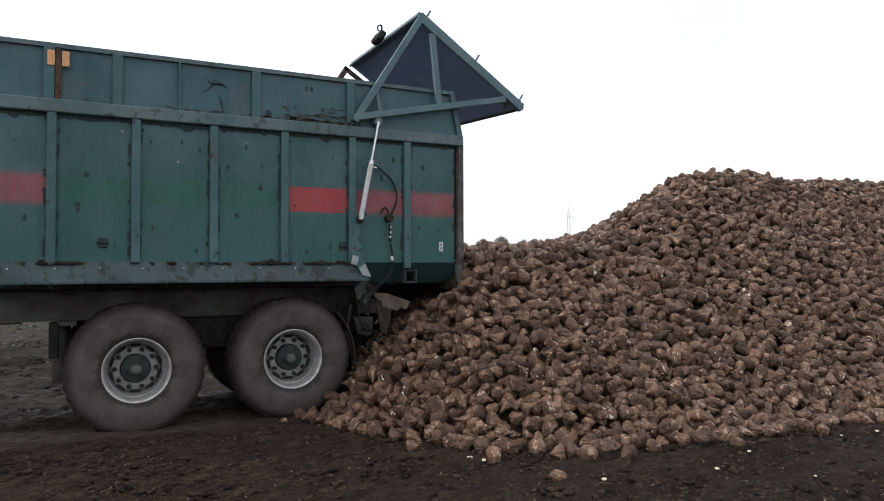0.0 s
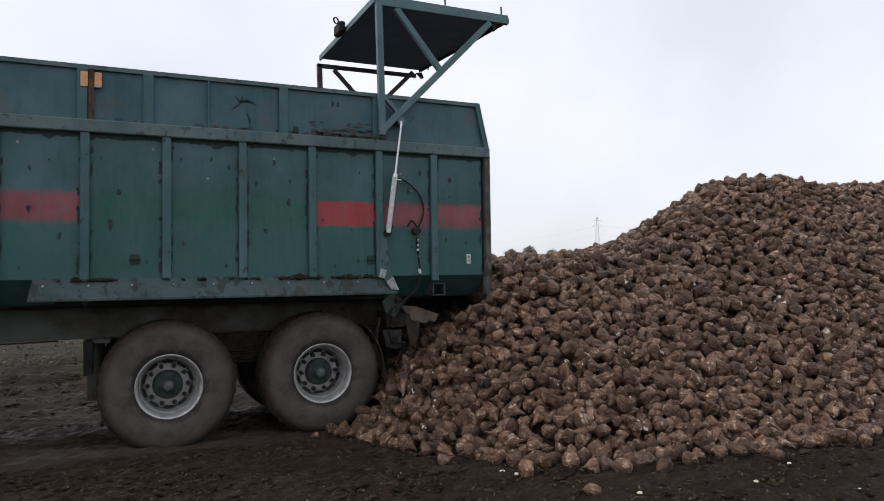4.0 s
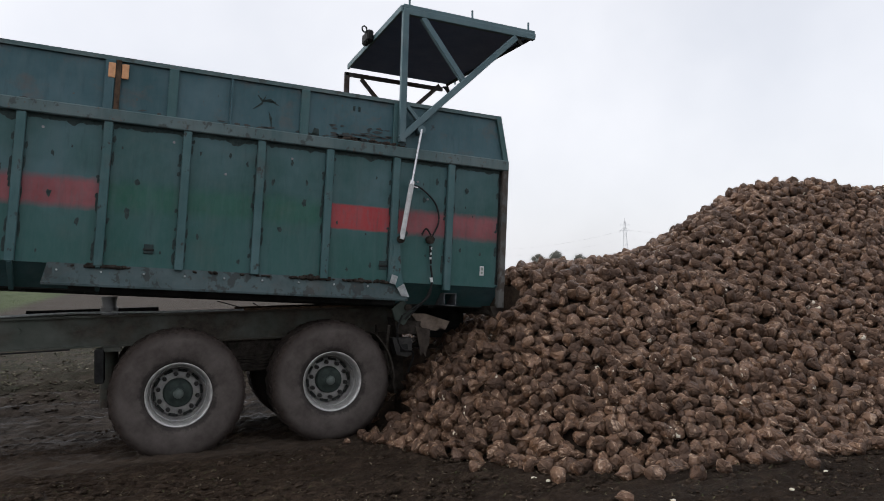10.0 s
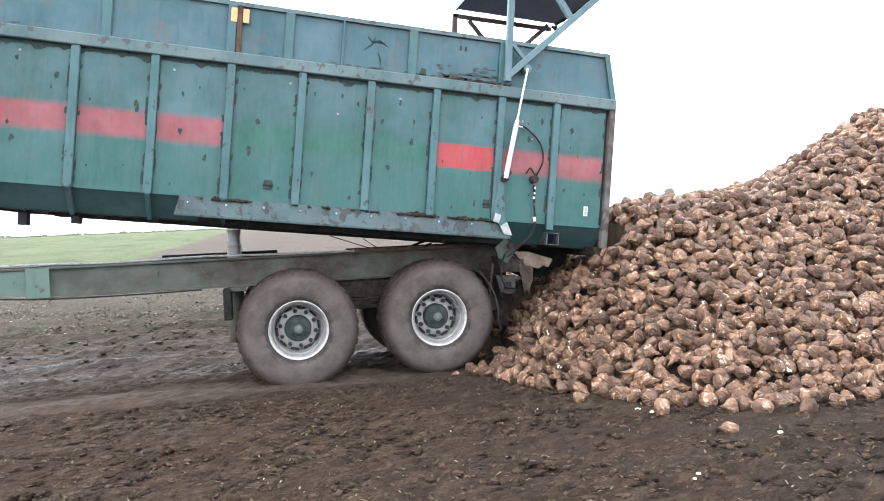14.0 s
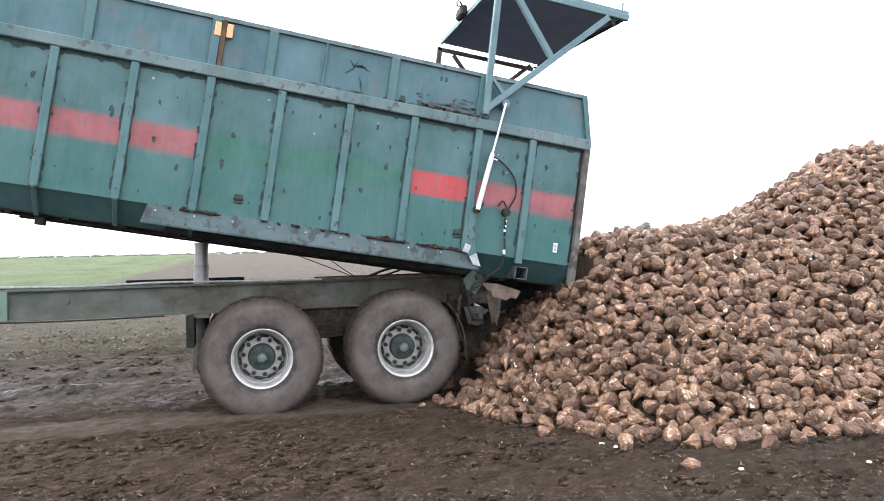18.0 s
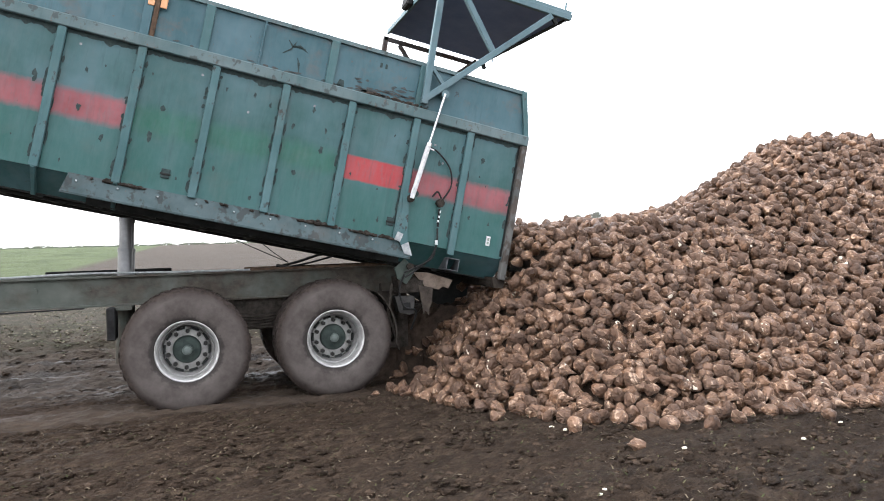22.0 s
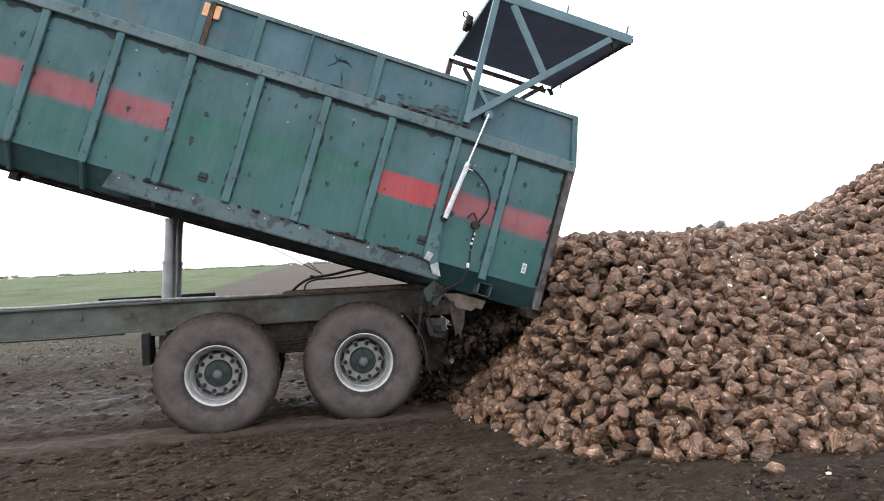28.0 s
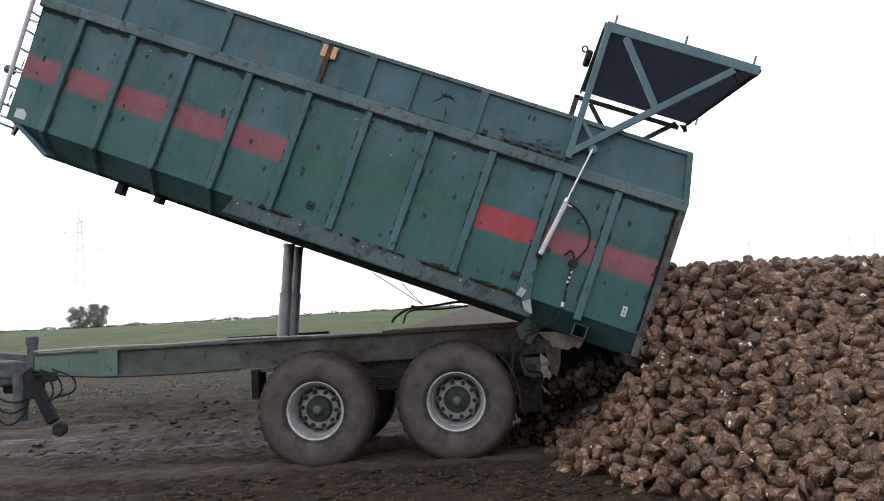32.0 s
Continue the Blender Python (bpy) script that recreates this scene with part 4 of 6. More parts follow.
for k in range(520):
    x = rnd.uniform(-3.15, 0.85)
    heaped = noise.noise(Vector((x * 1.7, 8.0, 0))) + 0.5 * noise.noise(Vector((x * 5.3, 2.0, 0))) + (0.35 if 0.1 < x < 0.7 else 0)
    if heaped + rnd.uniform(-0.12, 0.12) < 0.12:
        continue
    s = rnd.uniform(0.008, 0.026) * (1 + 0.5 * min(heaped, 0.8))
    up = rnd.random() ** 2 * 0.07 * max(heaped, 0)
    bmesh.ops.create_icosphere(own, subdivisions=1, radius=1, matrix=Matrix.Translation((min(x, 0.86), -0.02 - 0.02 * rnd.random(), 1.862 + up)) @ Matrix.Rotation(rnd.uniform(-0.6, 0.6), 4, "Y") @ Matrix.Diagonal((s * 1.5, s * 0.7, s * 0.8, 1)))
tagged(on_body("rail_dirt", own, MUDDY, "soil lumps lying on the guard rail"), kind="stuff")
# small fittings
for x in (-2.712, -2.572):
    on_body("reflector", box(x - 0.037, x + 0.037, -0.05, -0.032, 4.01, 4.18, 0.006), ORANGE, "faded orange reflector")
on_body("reflector_post", box(-2.67, -2.615, -0.045, 0.01, 3.64, 4.22, 0.004), RUST)
for x, z in ((-2.19, 2.09), (0.62, 2.08)):
    on_body("small_catch", box(x - 0.05, x + 0.05, -0.02, -0.001, z - 0.05, z + 0.06, 0.005), MARK)
    on_body("catch_bar", box(x - 0.06, x + 0.06, -0.03, -0.02, z - 0.015, z + 0.01, 0.004), UNDER)
on_body("sticker", box(2.01, 2.07, -0.006, -0.001, 2.03, 2.16), WHITE, "small white sticker")
on_body("sticker_mark", box(2.025, 2.055, -0.009, -0.0065, 2.10, 2.14), INK)
on_body("sticker_mark", box(2.025, 2.055, -0.009, -0.0065, 2.05, 2.085), INK)
on_body("front_label", prism([(-6.52, 1.94), (-6.36, 1.94), (-6.36, 2.03), (-6.42, 2.08), (-6.52, 2.06)], -0.006, -0.001), WHITE, "worn white label")
own = bmesh.new()
for a, c in (((1.51, 1.60), (1.69, 1.614)), ((1.51, 1.756), (1.69, 1.77))):
    box(a[0], c[0], 0.02, 0.5, a[1], c[1], 0.004, own)
box(1.51, 1.524, 0.02, 0.5, 1.614, 1.756, 0, own)
box(1.676, 1.69, 0.02, 0.5, 1.614, 1.756, 0, own)
# added dark plate, standing in for the shaded gap below the tail
on_body("added_tail_screen", prism([(1.2, 1.6), (1.2, 1.27), (1.6, 1.12), (2.34, 1.12), (2.34, 1.6)], 1.2, 1.23), UNDER, "added dark plate closing the view under the tail")
on_body("square_socket", own, TRACTOR, "open square steel tube socket")
own = prism([(0.70, 2.50), (0.86, 2.50), (0.82, 2.34), (0.86, 1.98), (0.93, 1.72), (0.86, 1.70), (0.70, 1.98), (0.74, 2.3)], -0.075, -0.063)
on_body("ram_bracket", own, RIB)
on_body("white_plate", prism([(0.70, 1.86), (0.78, 1.84), (0.81, 1.95), (0.73, 1.97)], -0.085, -0.077), PALE)
on_body("white_plate", prism([(0.80, 1.80), (0.86, 1.70), (0.97, 1.69), (0.89, 1.86)], -0.105, -0.097), PALE)
on_body("ram_pivot", rod((0.82, -0.12, 2.43), (0.82, -0.0, 2.43), 0.05), MUDDY)
on_body("valve", rod((1.25, -0.07, 2.46), (1.25, 0.0, 2.46), 0.055), MUDDY, "greasy black hose valve")
on_body("grip", rod((1.25, -0.05, 2.38), (1.27, -0.05, 2.14), 0.015), RUBBER)
for z in (2.2, 2.26, 2.33):
    on_body("grip_mark", rod((1.262, -0.05, z), (1.26, -0.05, z + 0.03), 0.0165), WHITE)
on_body("body_hose", hose([(0.93, -0.09, 3.16), (1.10, -0.05, 3.12), (1.30, -0.04, 2.95), (1.36, -0.04, 2.72), (1.27, -0.05, 2.50)], 0.012), ROPE, "black hydraulic hose")
on_body("body_hose", hose([(1.25, -0.06, 2.52), (1.18, -0.06, 2.60), (1.12, -0.06, 2.52)], 0.012), ROPE)
on_body("body_hose", hose([(1.27, -0.05, 2.12), (1.30, -0.04, 1.9), (1.25, 0.0, 1.7), (1.1, 0.03, 1.52), (0.98, 0.06, 1.4)], 0.013), ROPE)
on_body("body_hose", hose([(1.30, -0.04, 1.92), (1.28, -0.02, 1.72), (1.12, 0.0, 1.58), (0.95, 0.04, 1.46)], 0.011), ROPE)
on_body("hose_ferrule", rod((1.285, -0.045, 1.96), (1.295, -0.045, 1.9), 0.02), WHITE)
for x, z in ((-2.0, 3.36), (-0.62, 3.33), (-1.4, 3.05), (-3.35, 3.36), (-5.0, 3.38), (1.05, 3.22), (1.2, 3.0)):
    on_body("bolt_head", rod((x, 0.0, z), (x, -0.012, z), 0.015, seg=8), RAM)
# scratched cross and tick on the extension board
own = bmesh.new()


def stroke(points, wide, bm, seed):
    """A ragged brush-like scrape along points in x and z, thin at its ends."""
    rnd = random.Random(seed)
    line = [Vector(p).lerp(Vector(q), k / 7) for p, q in zip(points, points[1:]) for k in range(7)] + [Vector(points[-1])]
    edge = []
    for k, p in enumerate(line):
        way = (line[min(k + 1, len(line) - 1)] - line[max(k - 1, 0)]).normalized()
        w = wide * (0.25 + math.sin(math.pi * (k + 0.5) / len(line))) * rnd.uniform(0.5, 1.0)
        edge.append((p, Vector((-way.y, way.x)) * w))
    for (p, a), (q, c) in zip(edge, edge[1:]):
        prism([(p - a)[:], (q - c)[:], (q + c)[:], (p + a)[:]], 0.006, 0.010, bm)


stroke([(-1.13, 3.89), (-1.03, 3.97), (-0.98, 4.08)], 0.011, own, 1)
stroke([(-1.08, 4.07), (-1.02, 4.0), (-0.93, 4.03), (-0.82, 3.97)], 0.014, own, 2)
stroke([(-0.99, 4.01), (-0.86, 4.01)], 0.012, own, 3)
stroke([(-0.94, 3.88), (-0.91, 3.8), (-0.895, 3.7)], 0.013, own, 4)
prism([(-0.40, 3.66), (-0.30, 3.66), (-0.31, 3.75), (-0.37, 3.76)], 0.006, 0.010, own)
for x in (0.12, 0.19):
    box(x, x + 0.03, 0.006, 0.010, 4.05, 4.11, 0, own)
tagged(on_body("scraped_paint", own, MARK, "dark scraped marks"), kind="stuff")
own = bmesh.new()
rnd = random.Random(9)
for k in range(70):
    x, z = rnd.uniform(-0.05, 0.85), rnd.uniform(3.64, 3.74)
    s = rnd.uniform(0.008, 0.024) * (1 if k % 3 else 1.3)
    bmesh.ops.create_icosphere(own, subdivisions=1, radius=1, matrix=Matrix.Translation((x, -0.03, 3.65 + 0.4 * (z - 3.64))) @ Matrix.Diagonal((s * 1.6, s * 0.8, s * 0.7, 1)))
tagged(on_body("rail_trash", own, TAIL, "rusty soil and leaf trash caught on the rail"), kind="stuff")
own = bmesh.new()
rnd = random.Random(27)
for k in range(46):
    x, z = rnd.uniform(-0.25, 0.72), 3.655 + 0.2 * rnd.random() ** 1.8
    ln = rnd.uniform(0.04, 0.2) * (1.2 - 3 * (z - 3.655))
    stroke([(x, z), (x + 0.5 * ln, z + rnd.uniform(-0.012, 0.012)), (x + ln, z + rnd.uniform(-0.02, 0.02))], rnd.uniform(0.006, 0.017), own, 40 + k)
for k in range(26):
    x, z = rnd.choice((rnd.uniform(-6.4, -0.3), rnd.uniform(-2.4, 0.9))), rnd.uniform(3.65, 3.69)
    stroke([(x, z), (x + rnd.uniform(0.04, 0.13), z + rnd.uniform(-0.008, 0.02))], rnd.uniform(0.006, 0.016), own, 90 + k)
tagged(on_body("rust_stain", own, STAIN, "brown rust stains above the rail"), kind="stuff")
# hoses and cables slung under the floor, seen as the body rises
LEVEL = Matrix.Translation((HX, 0, HZ)) @ Matrix.Rotation(radians(-22.6), 4, "Y") @ Matrix.Translation((-HX, 0, -HZ))


def slung(points):
    return [tuple(LEVEL @ Vector(p)) for p in points]


on_body("slung_hose", hose(slung([(-0.88, 0.88, 1.70), (-0.82, 0.88, 1.78), (-0.62, 0.9, 1.88), (-0.3, 0.95, 1.90), (0.1, 0.95, 1.93), (0.45, 0.95, 1.82)]), 0.018), ROPE, "loose black hydraulic hoses slung under the floor")
on_body("slung_hose", hose(slung([(-0.72, 0.87, 1.68), (-0.66, 0.88, 1.82), (-0.5, 0.92, 1.86), (-0.2, 0.96, 1.85), (0.2, 0.98, 1.87)]), 0.013), ROPE)
on_body("hose_clip", bar(*slung([(-0.6, 0.9, 1.92), (-0.43, 0.9, 1.85)]), 0.035, 0.03), NUT)
on_body("sling_cable", hose(slung([(-1.14, 0.95, 2.43), (-0.78, 0.95, 2.17), (-0.43, 0.93, 1.92)]), 0.006), ROPE)
on_body("sling_cable", hose(slung([(-0.72, 0.95, 2.25), (-0.58, 0.95, 2.08), (-0.43, 0.93, 1.92)]), 0.006), ROPE)
# pegs under the belly and the ladder on the front wall
for x, z in ((-5.0, 1.40), (-4.42, 1.46)):
    on_body("belly_peg", box(x - 0.05, x + 0.05, 0.45, 0.6, z, 1.56, 0.006), UNDER)
on_body("belly_hook", rod((-6.5, 0.1, 1.72), (-6.47, 0.1, 1.86), 0.02), UNDER)
for y in (0.10, 0.50):
    on_body("ladder_rail", rod((-6.82, y, 1.7), (-6.97, y, 3.75), 0.03), WHITE, "pale steel ladder rail")
for k in range(8):
    z = 1.8 + 0.27 * k
    x = -6.82 - 0.15 * (z - 1.7) / 2.05
    on_body("ladder_rung", rod((x, 0.1, z), (x, 0.5, z), 0.015), WHITE)
for z in (1.9, 2.55, 3.3):
    x = -6.82 - 0.15 * (z - 1.7) / 2.05
    on_body("ladder_stay", rod((x, 0.12, z), (x + 0.27, 0.12, z), 0.015), WHITE)
on_body("ladder_lamp", rod((-7.0, 0.16, 2.55), (-6.9, 0.16, 2.55), 0.06), RIB)
on_body("ladder_hook", rod((-7.02, 0.1, 3.75), (-7.0, 0.1, 4.2), 0.009), UNDER)

# ---- the tailgate: swings on arms pivoted on the body's sides ----
PX, PZ = 0.76, 3.74
PIVOT = Vector((-PX, 0, -PZ))


def on_gate(name, bm, material, label=""):
    bmesh.ops.translate(bm, verts=bm.verts[:], vec=PIVOT)
    return part(name, bm, material, gate, label)


sheet = box(0.70, 2.68, -0.10, WIDE + 0.14, 5.485, 5.505, 0.004)
for v in sheet.verts:
    if v.co.y > 1 and v.co.x > 1.5:
        v.co.x -= 0.2
bmesh.ops.translate(sheet, verts=sheet.verts[:], vec=PIVOT)
gate = part("tailgate", sheet, PANEL, trailer, "dark sheet tailgate swung up on blue-grey truss arms")
for y in (-0.09, WIDE + 0.02):
    w, dx = (0.07, 0.0) if y < 1 else (0.055, -0.09)
    steel = GATE if y < 1 else FAR_GATE
    drop = 0.0 if y < 1 else 0.12
    on_gate("truss_post", bar((0.77 + dx, y, 3.70), (0.735 + dx, y, 5.46 if y < 1 else 5.36), 0.085, w), steel)
    on_gate("truss_chord", bar((0.70 + dx, y, 5.45 - drop), (2.68 - 2 * drop + dx, y, 5.46 - drop), 0.085 if y < 1 else 0.065, w), steel)
    on_gate("truss_diagonal", bar((0.74 + dx, y - 0.002, 3.74), (2.38 + dx, y - 0.002, 5.40), 0.085 if y < 1 else 0.07, w), steel)
    on_gate("truss_brace", bar((0.98 + dx, y + 0.002, 5.41 - drop), (1.60 + dx, y + 0.002, 4.66), 0.08 if y < 1 else 0.065, w * 0.9), steel)
    on_gate("truss_brace", bar((0.79 + dx, y + 0.004, 4.22), (1.0 + dx, y + 0.004, 4.0), 0.05, w * 0.8), steel)
    on_gate("arm_pivot", rod((PX, y - 0.04, PZ), (PX, y + 0.14, PZ), 0.036), steel)
    on_gate("ram_lug", rod((1.03, y - 0.03, 3.90), (1.03, y + 0.09, 3.90), 0.055), steel)
    for x in (0.80, 1.72, 2.60):
        on_gate("gate_pin", rod((x, y + 0.03, 5.48), (x - 0.01, y + 0.03, 5.67), 0.014), GATE)
    on_gate("gate_hook", prism([(2.36, 5.40), (2.46, 5.42), (2.50, 5.33), (2.46, 5.30), (2.42, 5.35)], y, y + 0.04), UNDER)
on_gate("gate_lip", box(0.70, 2.68, -0.105, -0.085, 5.5, 5.55, 0.004), GATE)
for x in (0.72, 1.38, 2.02, 2.40):
    on_gate("gate_stiffener", box(x - 0.03, x + 0.03, 0.06, WIDE - 0.06, 5.506, 5.56, 0.005), PANEL)
on_gate("gate_edge", bar((2.678, -0.10, 5.485), (2.478, WIDE + 0.14, 5.485), 0.06, 0.045), UNDER)
on_gate("gate_edge", box(0.665, 0.70, -0.10, WIDE + 0.10, 5.44, 5.53, 0.005), GATE)
on_gate("gate_lamp", box(0.56, 0.66, 1.1, 1.4, 5.43, 5.6, 0.025), RUBBER, "dark box with a ring on the gate's edge")
own = turned([(0.036, -0.009), (0.052, -0.009), (0.052, 0.009), (0.036, 0.009)], 20)
bmesh.ops.rotate(own, verts=own.verts[:], matrix=Matrix.Rotation(radians(25), 3, "Z"))
bmesh.ops.translate(own, verts=own.verts[:], vec=(0.53, 1.16, 5.605))
on_gate("gate_ring", own, UNDER, "steel ring on the dark box")

# gate rams: barrel on the body, rod on the gate arm
rams = []
for y in (-0.11, WIDE + 0.11):
    barrel = part("gate_ram", rod((0, 0, -0.03), (0, 0, 0.72), 0.033), WHITE, trailer, "white hydraulic gate ram")
    part("ram_gland", rod((0, 0, 0.70), (0, 0, 0.75), 0.04), STEEL, barrel)
    part("ram_port", rod((0.02, 0, 0.68), (0.09, 0, 0.68), 0.014), STEEL, barrel)
    piston = part("ram_rod", rod((0, 0, 0), (0, 0, -0.86), 0.017), STEEL, trailer, "bright chromed ram rod")
    rams.append((y, barrel, piston))

# twin lift rams under the body, each in three sliding stages
LIFT_X, LIFT_LOW, LIFT_HIGH = -2.60, 0.45, 1.52
lifts = []
for y in (1.03, 1.47):
    stages = []
    for k in range(3):
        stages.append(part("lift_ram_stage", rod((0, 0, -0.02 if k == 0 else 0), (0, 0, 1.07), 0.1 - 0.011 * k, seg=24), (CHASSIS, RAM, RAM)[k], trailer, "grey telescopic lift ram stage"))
        part("lift_collar", rod((0, 0, 1.03), (0, 0, 1.075), 0.108 - 0.011 * k, seg=24), RAM, stages[k])
    lifts.append((y, stages))
part("lift_cradle", box(-2.85, -2.35, 0.86, 1.64, 1.2, 1.3, 0.01), UNDER, trailer)

GATE_ROWS = [(0, 33.7), (0.5, 28.9), (1, 23.9), (1.5, 18.5), (2, 12.8), (2.5, 6.3), (3.1, 0.0), (3.6, 0.0), (32, 0.0)]


def gate_pose(t):
    a = float(np.interp(t, [r[0] for r in GATE_ROWS], [r[1] for r in GATE_ROWS]))
    return body_pose(t) @ pose(PX - HX, 0, PZ - HZ, 0, a, 0)


def towards(a, b):
    """The pose at a whose z axis points to b, both in one upright plane along the trailer."""
    d = b - a
    return Matrix.Translation(a) @ Matrix.Rotation(math.atan2(d.x, d.z), 4, "Y")


def trailer_motions():
    times = sorted(set(float(t) for t in DT) | {3.0, 3.5, 4.0, 14.0, 14.5, 15.0, 27.0, 27.5, 28.0, 3.25})
    walk(trailer, [(t, pose(-driven(t), 0, 0)) for t in times])
    for w, turn in wheels:
        sign = -1 if turn.to_euler().z > 1 else 1
        walk(w, [(t, turn @ pose(0, 0, 0, 0, -sign * math.degrees(driven(t) / 0.71), 0)) for t in times])
    walk(body, [(t, body_pose(t)) for t in times])
    walk(gate, [(t, gate_pose(t)) for t in times])
    for y, barrel, piston in rams:
        foot = Vector((0.83 - HX, y, 2.46 - HZ))
        lug = Vector((1.03 - PX, y, 3.90 - PZ))
        rows_b, rows_p = [], []
        for t in times:
            f, j = body_pose(t) @ foot, gate_pose(t) @ lug
            m = towards(f, j)
            rows_b.append((t, m))
            rows_p.append((t, Matrix.Translation(j) @ m.to_3x3().to_4x4()))
        walk(barrel, rows_b)
        walk(piston, rows_p)
    for y, stages in lifts:
        foot, top = Vector((LIFT_X, y, LIFT_LOW)), Vector((LIFT_X - HX, y, LIFT_HIGH - HZ))
        for k, stage in enumerate(stages):
            rows = []
            for t in times:
                head = body_pose(t) @ top
                rows.append((t, towards(foot, head) @ Matrix.Translation((0, 0, ((head - foot).length - 1.07) * k / 2))))
            walk(stage, rows)


# ---- sugar beet ----
def beet_shape(seed, rings=7, seg=11):
    """One beet about 1 long on its z axis: a flat cut crown, a fat shoulder, a short crooked root, with deep furrows down its sides."""
    rnd = random.Random(seed)
    if rnd.random() < 0.78:
        prof, fat = [(0.0, 0.38), (0.05, 0.78), (0.17, 1.0), (0.35, 0.88), (0.55, 0.6), (0.78, 0.29), (1.08, 0.06)], rnd.uniform(0.4, 0.48)
    else:
        prof, fat = [(0.0, 0.42), (0.06, 0.82), (0.2, 1.0), (0.4, 0.99), (0.6, 0.85), (0.79, 0.58), (0.88, 0.3)], rnd.uniform(0.41, 0.5)
    bend = Vector((rnd.uniform(-0.15, 0.15), rnd.uniform(-0.15, 0.15)))
    ph = [rnd.uniform(0, 6.28) for _ in range(3)]
    furrow = [(rnd.uniform(0, 6.28), rnd.uniform(0.12, 0.32), rnd.uniform(-0.9, 0.9)) for _ in range(3)]
    v = []
    for h, r in prof:
        for k in range(seg):
            a = 2 * math.pi * k / seg
            q = 1 + 0.13 * math.sin(2 * a + ph[0]) + 0.08 * math.sin(3 * a + ph[1] + 3 * h) + rnd.uniform(-0.105, 0.105)
            for where, deep, slant in furrow:
                off = math.remainder(a - where - slant * h, 2 * math.pi)
                q -= deep * math.exp(-(off / 0.34) ** 2) * math.sin(math.pi * min(max(h * 1.1, 0), 1))
            v.append((fat * r * q * math.cos(a) + bend.x * h * h, fat * r * q * math.sin(a) + bend.y * h * h, 0.5 - h + rnd.uniform(-0.02, 0.02)))
    f = [[i * seg + k, (i + 1) * seg + k, (i + 1) * seg + (k + 1) % seg, i * seg + (k + 1) % seg] for i in range(rings - 1) for k in range(seg)]
    top, low = len(v), len(v) + 1
    v += [(0, 0, 0.5), (bend.x * 1.1, bend.y * 1.1, 0.5 - prof[-1][0] - 0.06)]
    f += [[k, (k + 1) % seg, top, top] for k in range(seg)]
    last = (rings - 1) * seg
    f += [[last + (k + 1) % seg, last + k, low, low] for k in range(seg)]
    u = np.array([[k / seg, h] for h, _ in prof for k in range(seg)] + [[0.5, 0.0], [0.5, 1.0]])
    return np.array(v), np.array(f), u


SHAPES = [beet_shape(100 + k) for k in range(18)]


def random_turn(rnd):
    return Euler((rnd.uniform(0, 6.28), rnd.uniform(0, 6.28), rnd.uniform(0, 6.28))).to_matrix()


def lie_turn(rnd):
    """A beet lying roughly along the slope, at any heading."""
    return Euler((math.radians(90) + rnd.gauss(0, 0.45), rnd.uniform(0, 6.28), rnd.uniform(0, 6.28)), "YXZ").to_matrix()


def beets_mesh(name, placed, skin=BEET):
    """Joins beets, given as (shape, 3x3 turn with size, place), into one mesh."""
    vs, fs, us, n = [], [], [], 0
    for k, m, p in placed:
        v, f, u = SHAPES[k]
        us.append(u)
        vs.append(v @ np.array(m).T + np.array(p))
        fs.append(f + n)
        n += len(v)
    v, f = np.concatenate(vs), np.concatenate(fs)
    tri = f[:, 2] == f[:, 3]
    quads, tris = f[~tri], f[tri][:, :3]
    me = bpy.data.meshes.new(name)
    me.vertices.add(len(v))
    me.vertices.foreach_set("co", v.astype(np.float32).ravel())
    me.loops.add(quads.size + tris.size)
    me.loops.foreach_set("vertex_index", np.concatenate([quads.ravel(), tris.ravel()]).astype(np.int32))
    me.polygons.add(len(quads) + len(tris))
    start = np.concatenate([np.arange(len(quads)) * 4, quads.size + np.arange(len(tris)) * 3]).astype(np.int32)
    me.polygons.foreach_set("loop_start", start)
    index = np.concatenate([quads.ravel(), tris.ravel()])
    me.uv_layers.new(name="grown").data.foreach_set("uv", np.concatenate(us)[index].astype(np.float32).ravel())
    me.update(calc_edges=True)
    me.materials.append(skin)
    # some facets stay flat, like bruised and crumpled skin
    me.polygons.foreach_set("use_smooth", np.random.RandomState(2).rand(len(me.polygons)) > 0.35)
    return me


CREST_X = [-3, 2.0, 3.0, 4.0, 5.0, 5.5, 6.0, 6.5, 7.0, 7.9, 8.8, 10.0, 11.2, 13.0, 17.0, 20.0]
CREST_Z = [2.2, 2.16, 2.14, 2.22, 2.37, 2.58, 2.87, 3.11, 3.43, 3.75, 3.84, 3.62, 3.75, 3.77, 3.59, 3.4]
SLOPE = 0.78


def heap_end(t):
    """How far the heap's near end has spread under the leaving trailer."""
    return float(np.interp(t, [0, 12, 20, 22, 23, 24, 25, 26, 28.5, 29, 30, 30.5, 31.25, 32], [-0.04, -0.06, -0.1, -0.14, -0.2, -0.32, -0.52, -0.72, -0.95, -1.02, -1.22, -1.4, -1.8, -2.15]))


def crest_height(x, tail):
    """The ridge, heaped up a little more where the trailer has pulled away."""
    return np.interp(x, CREST_X, CREST_Z) + 0.1 * np.clip(1.0 - tail, 0, 1) * np.clip((5.2 - x) / 2.0, 0, 1)


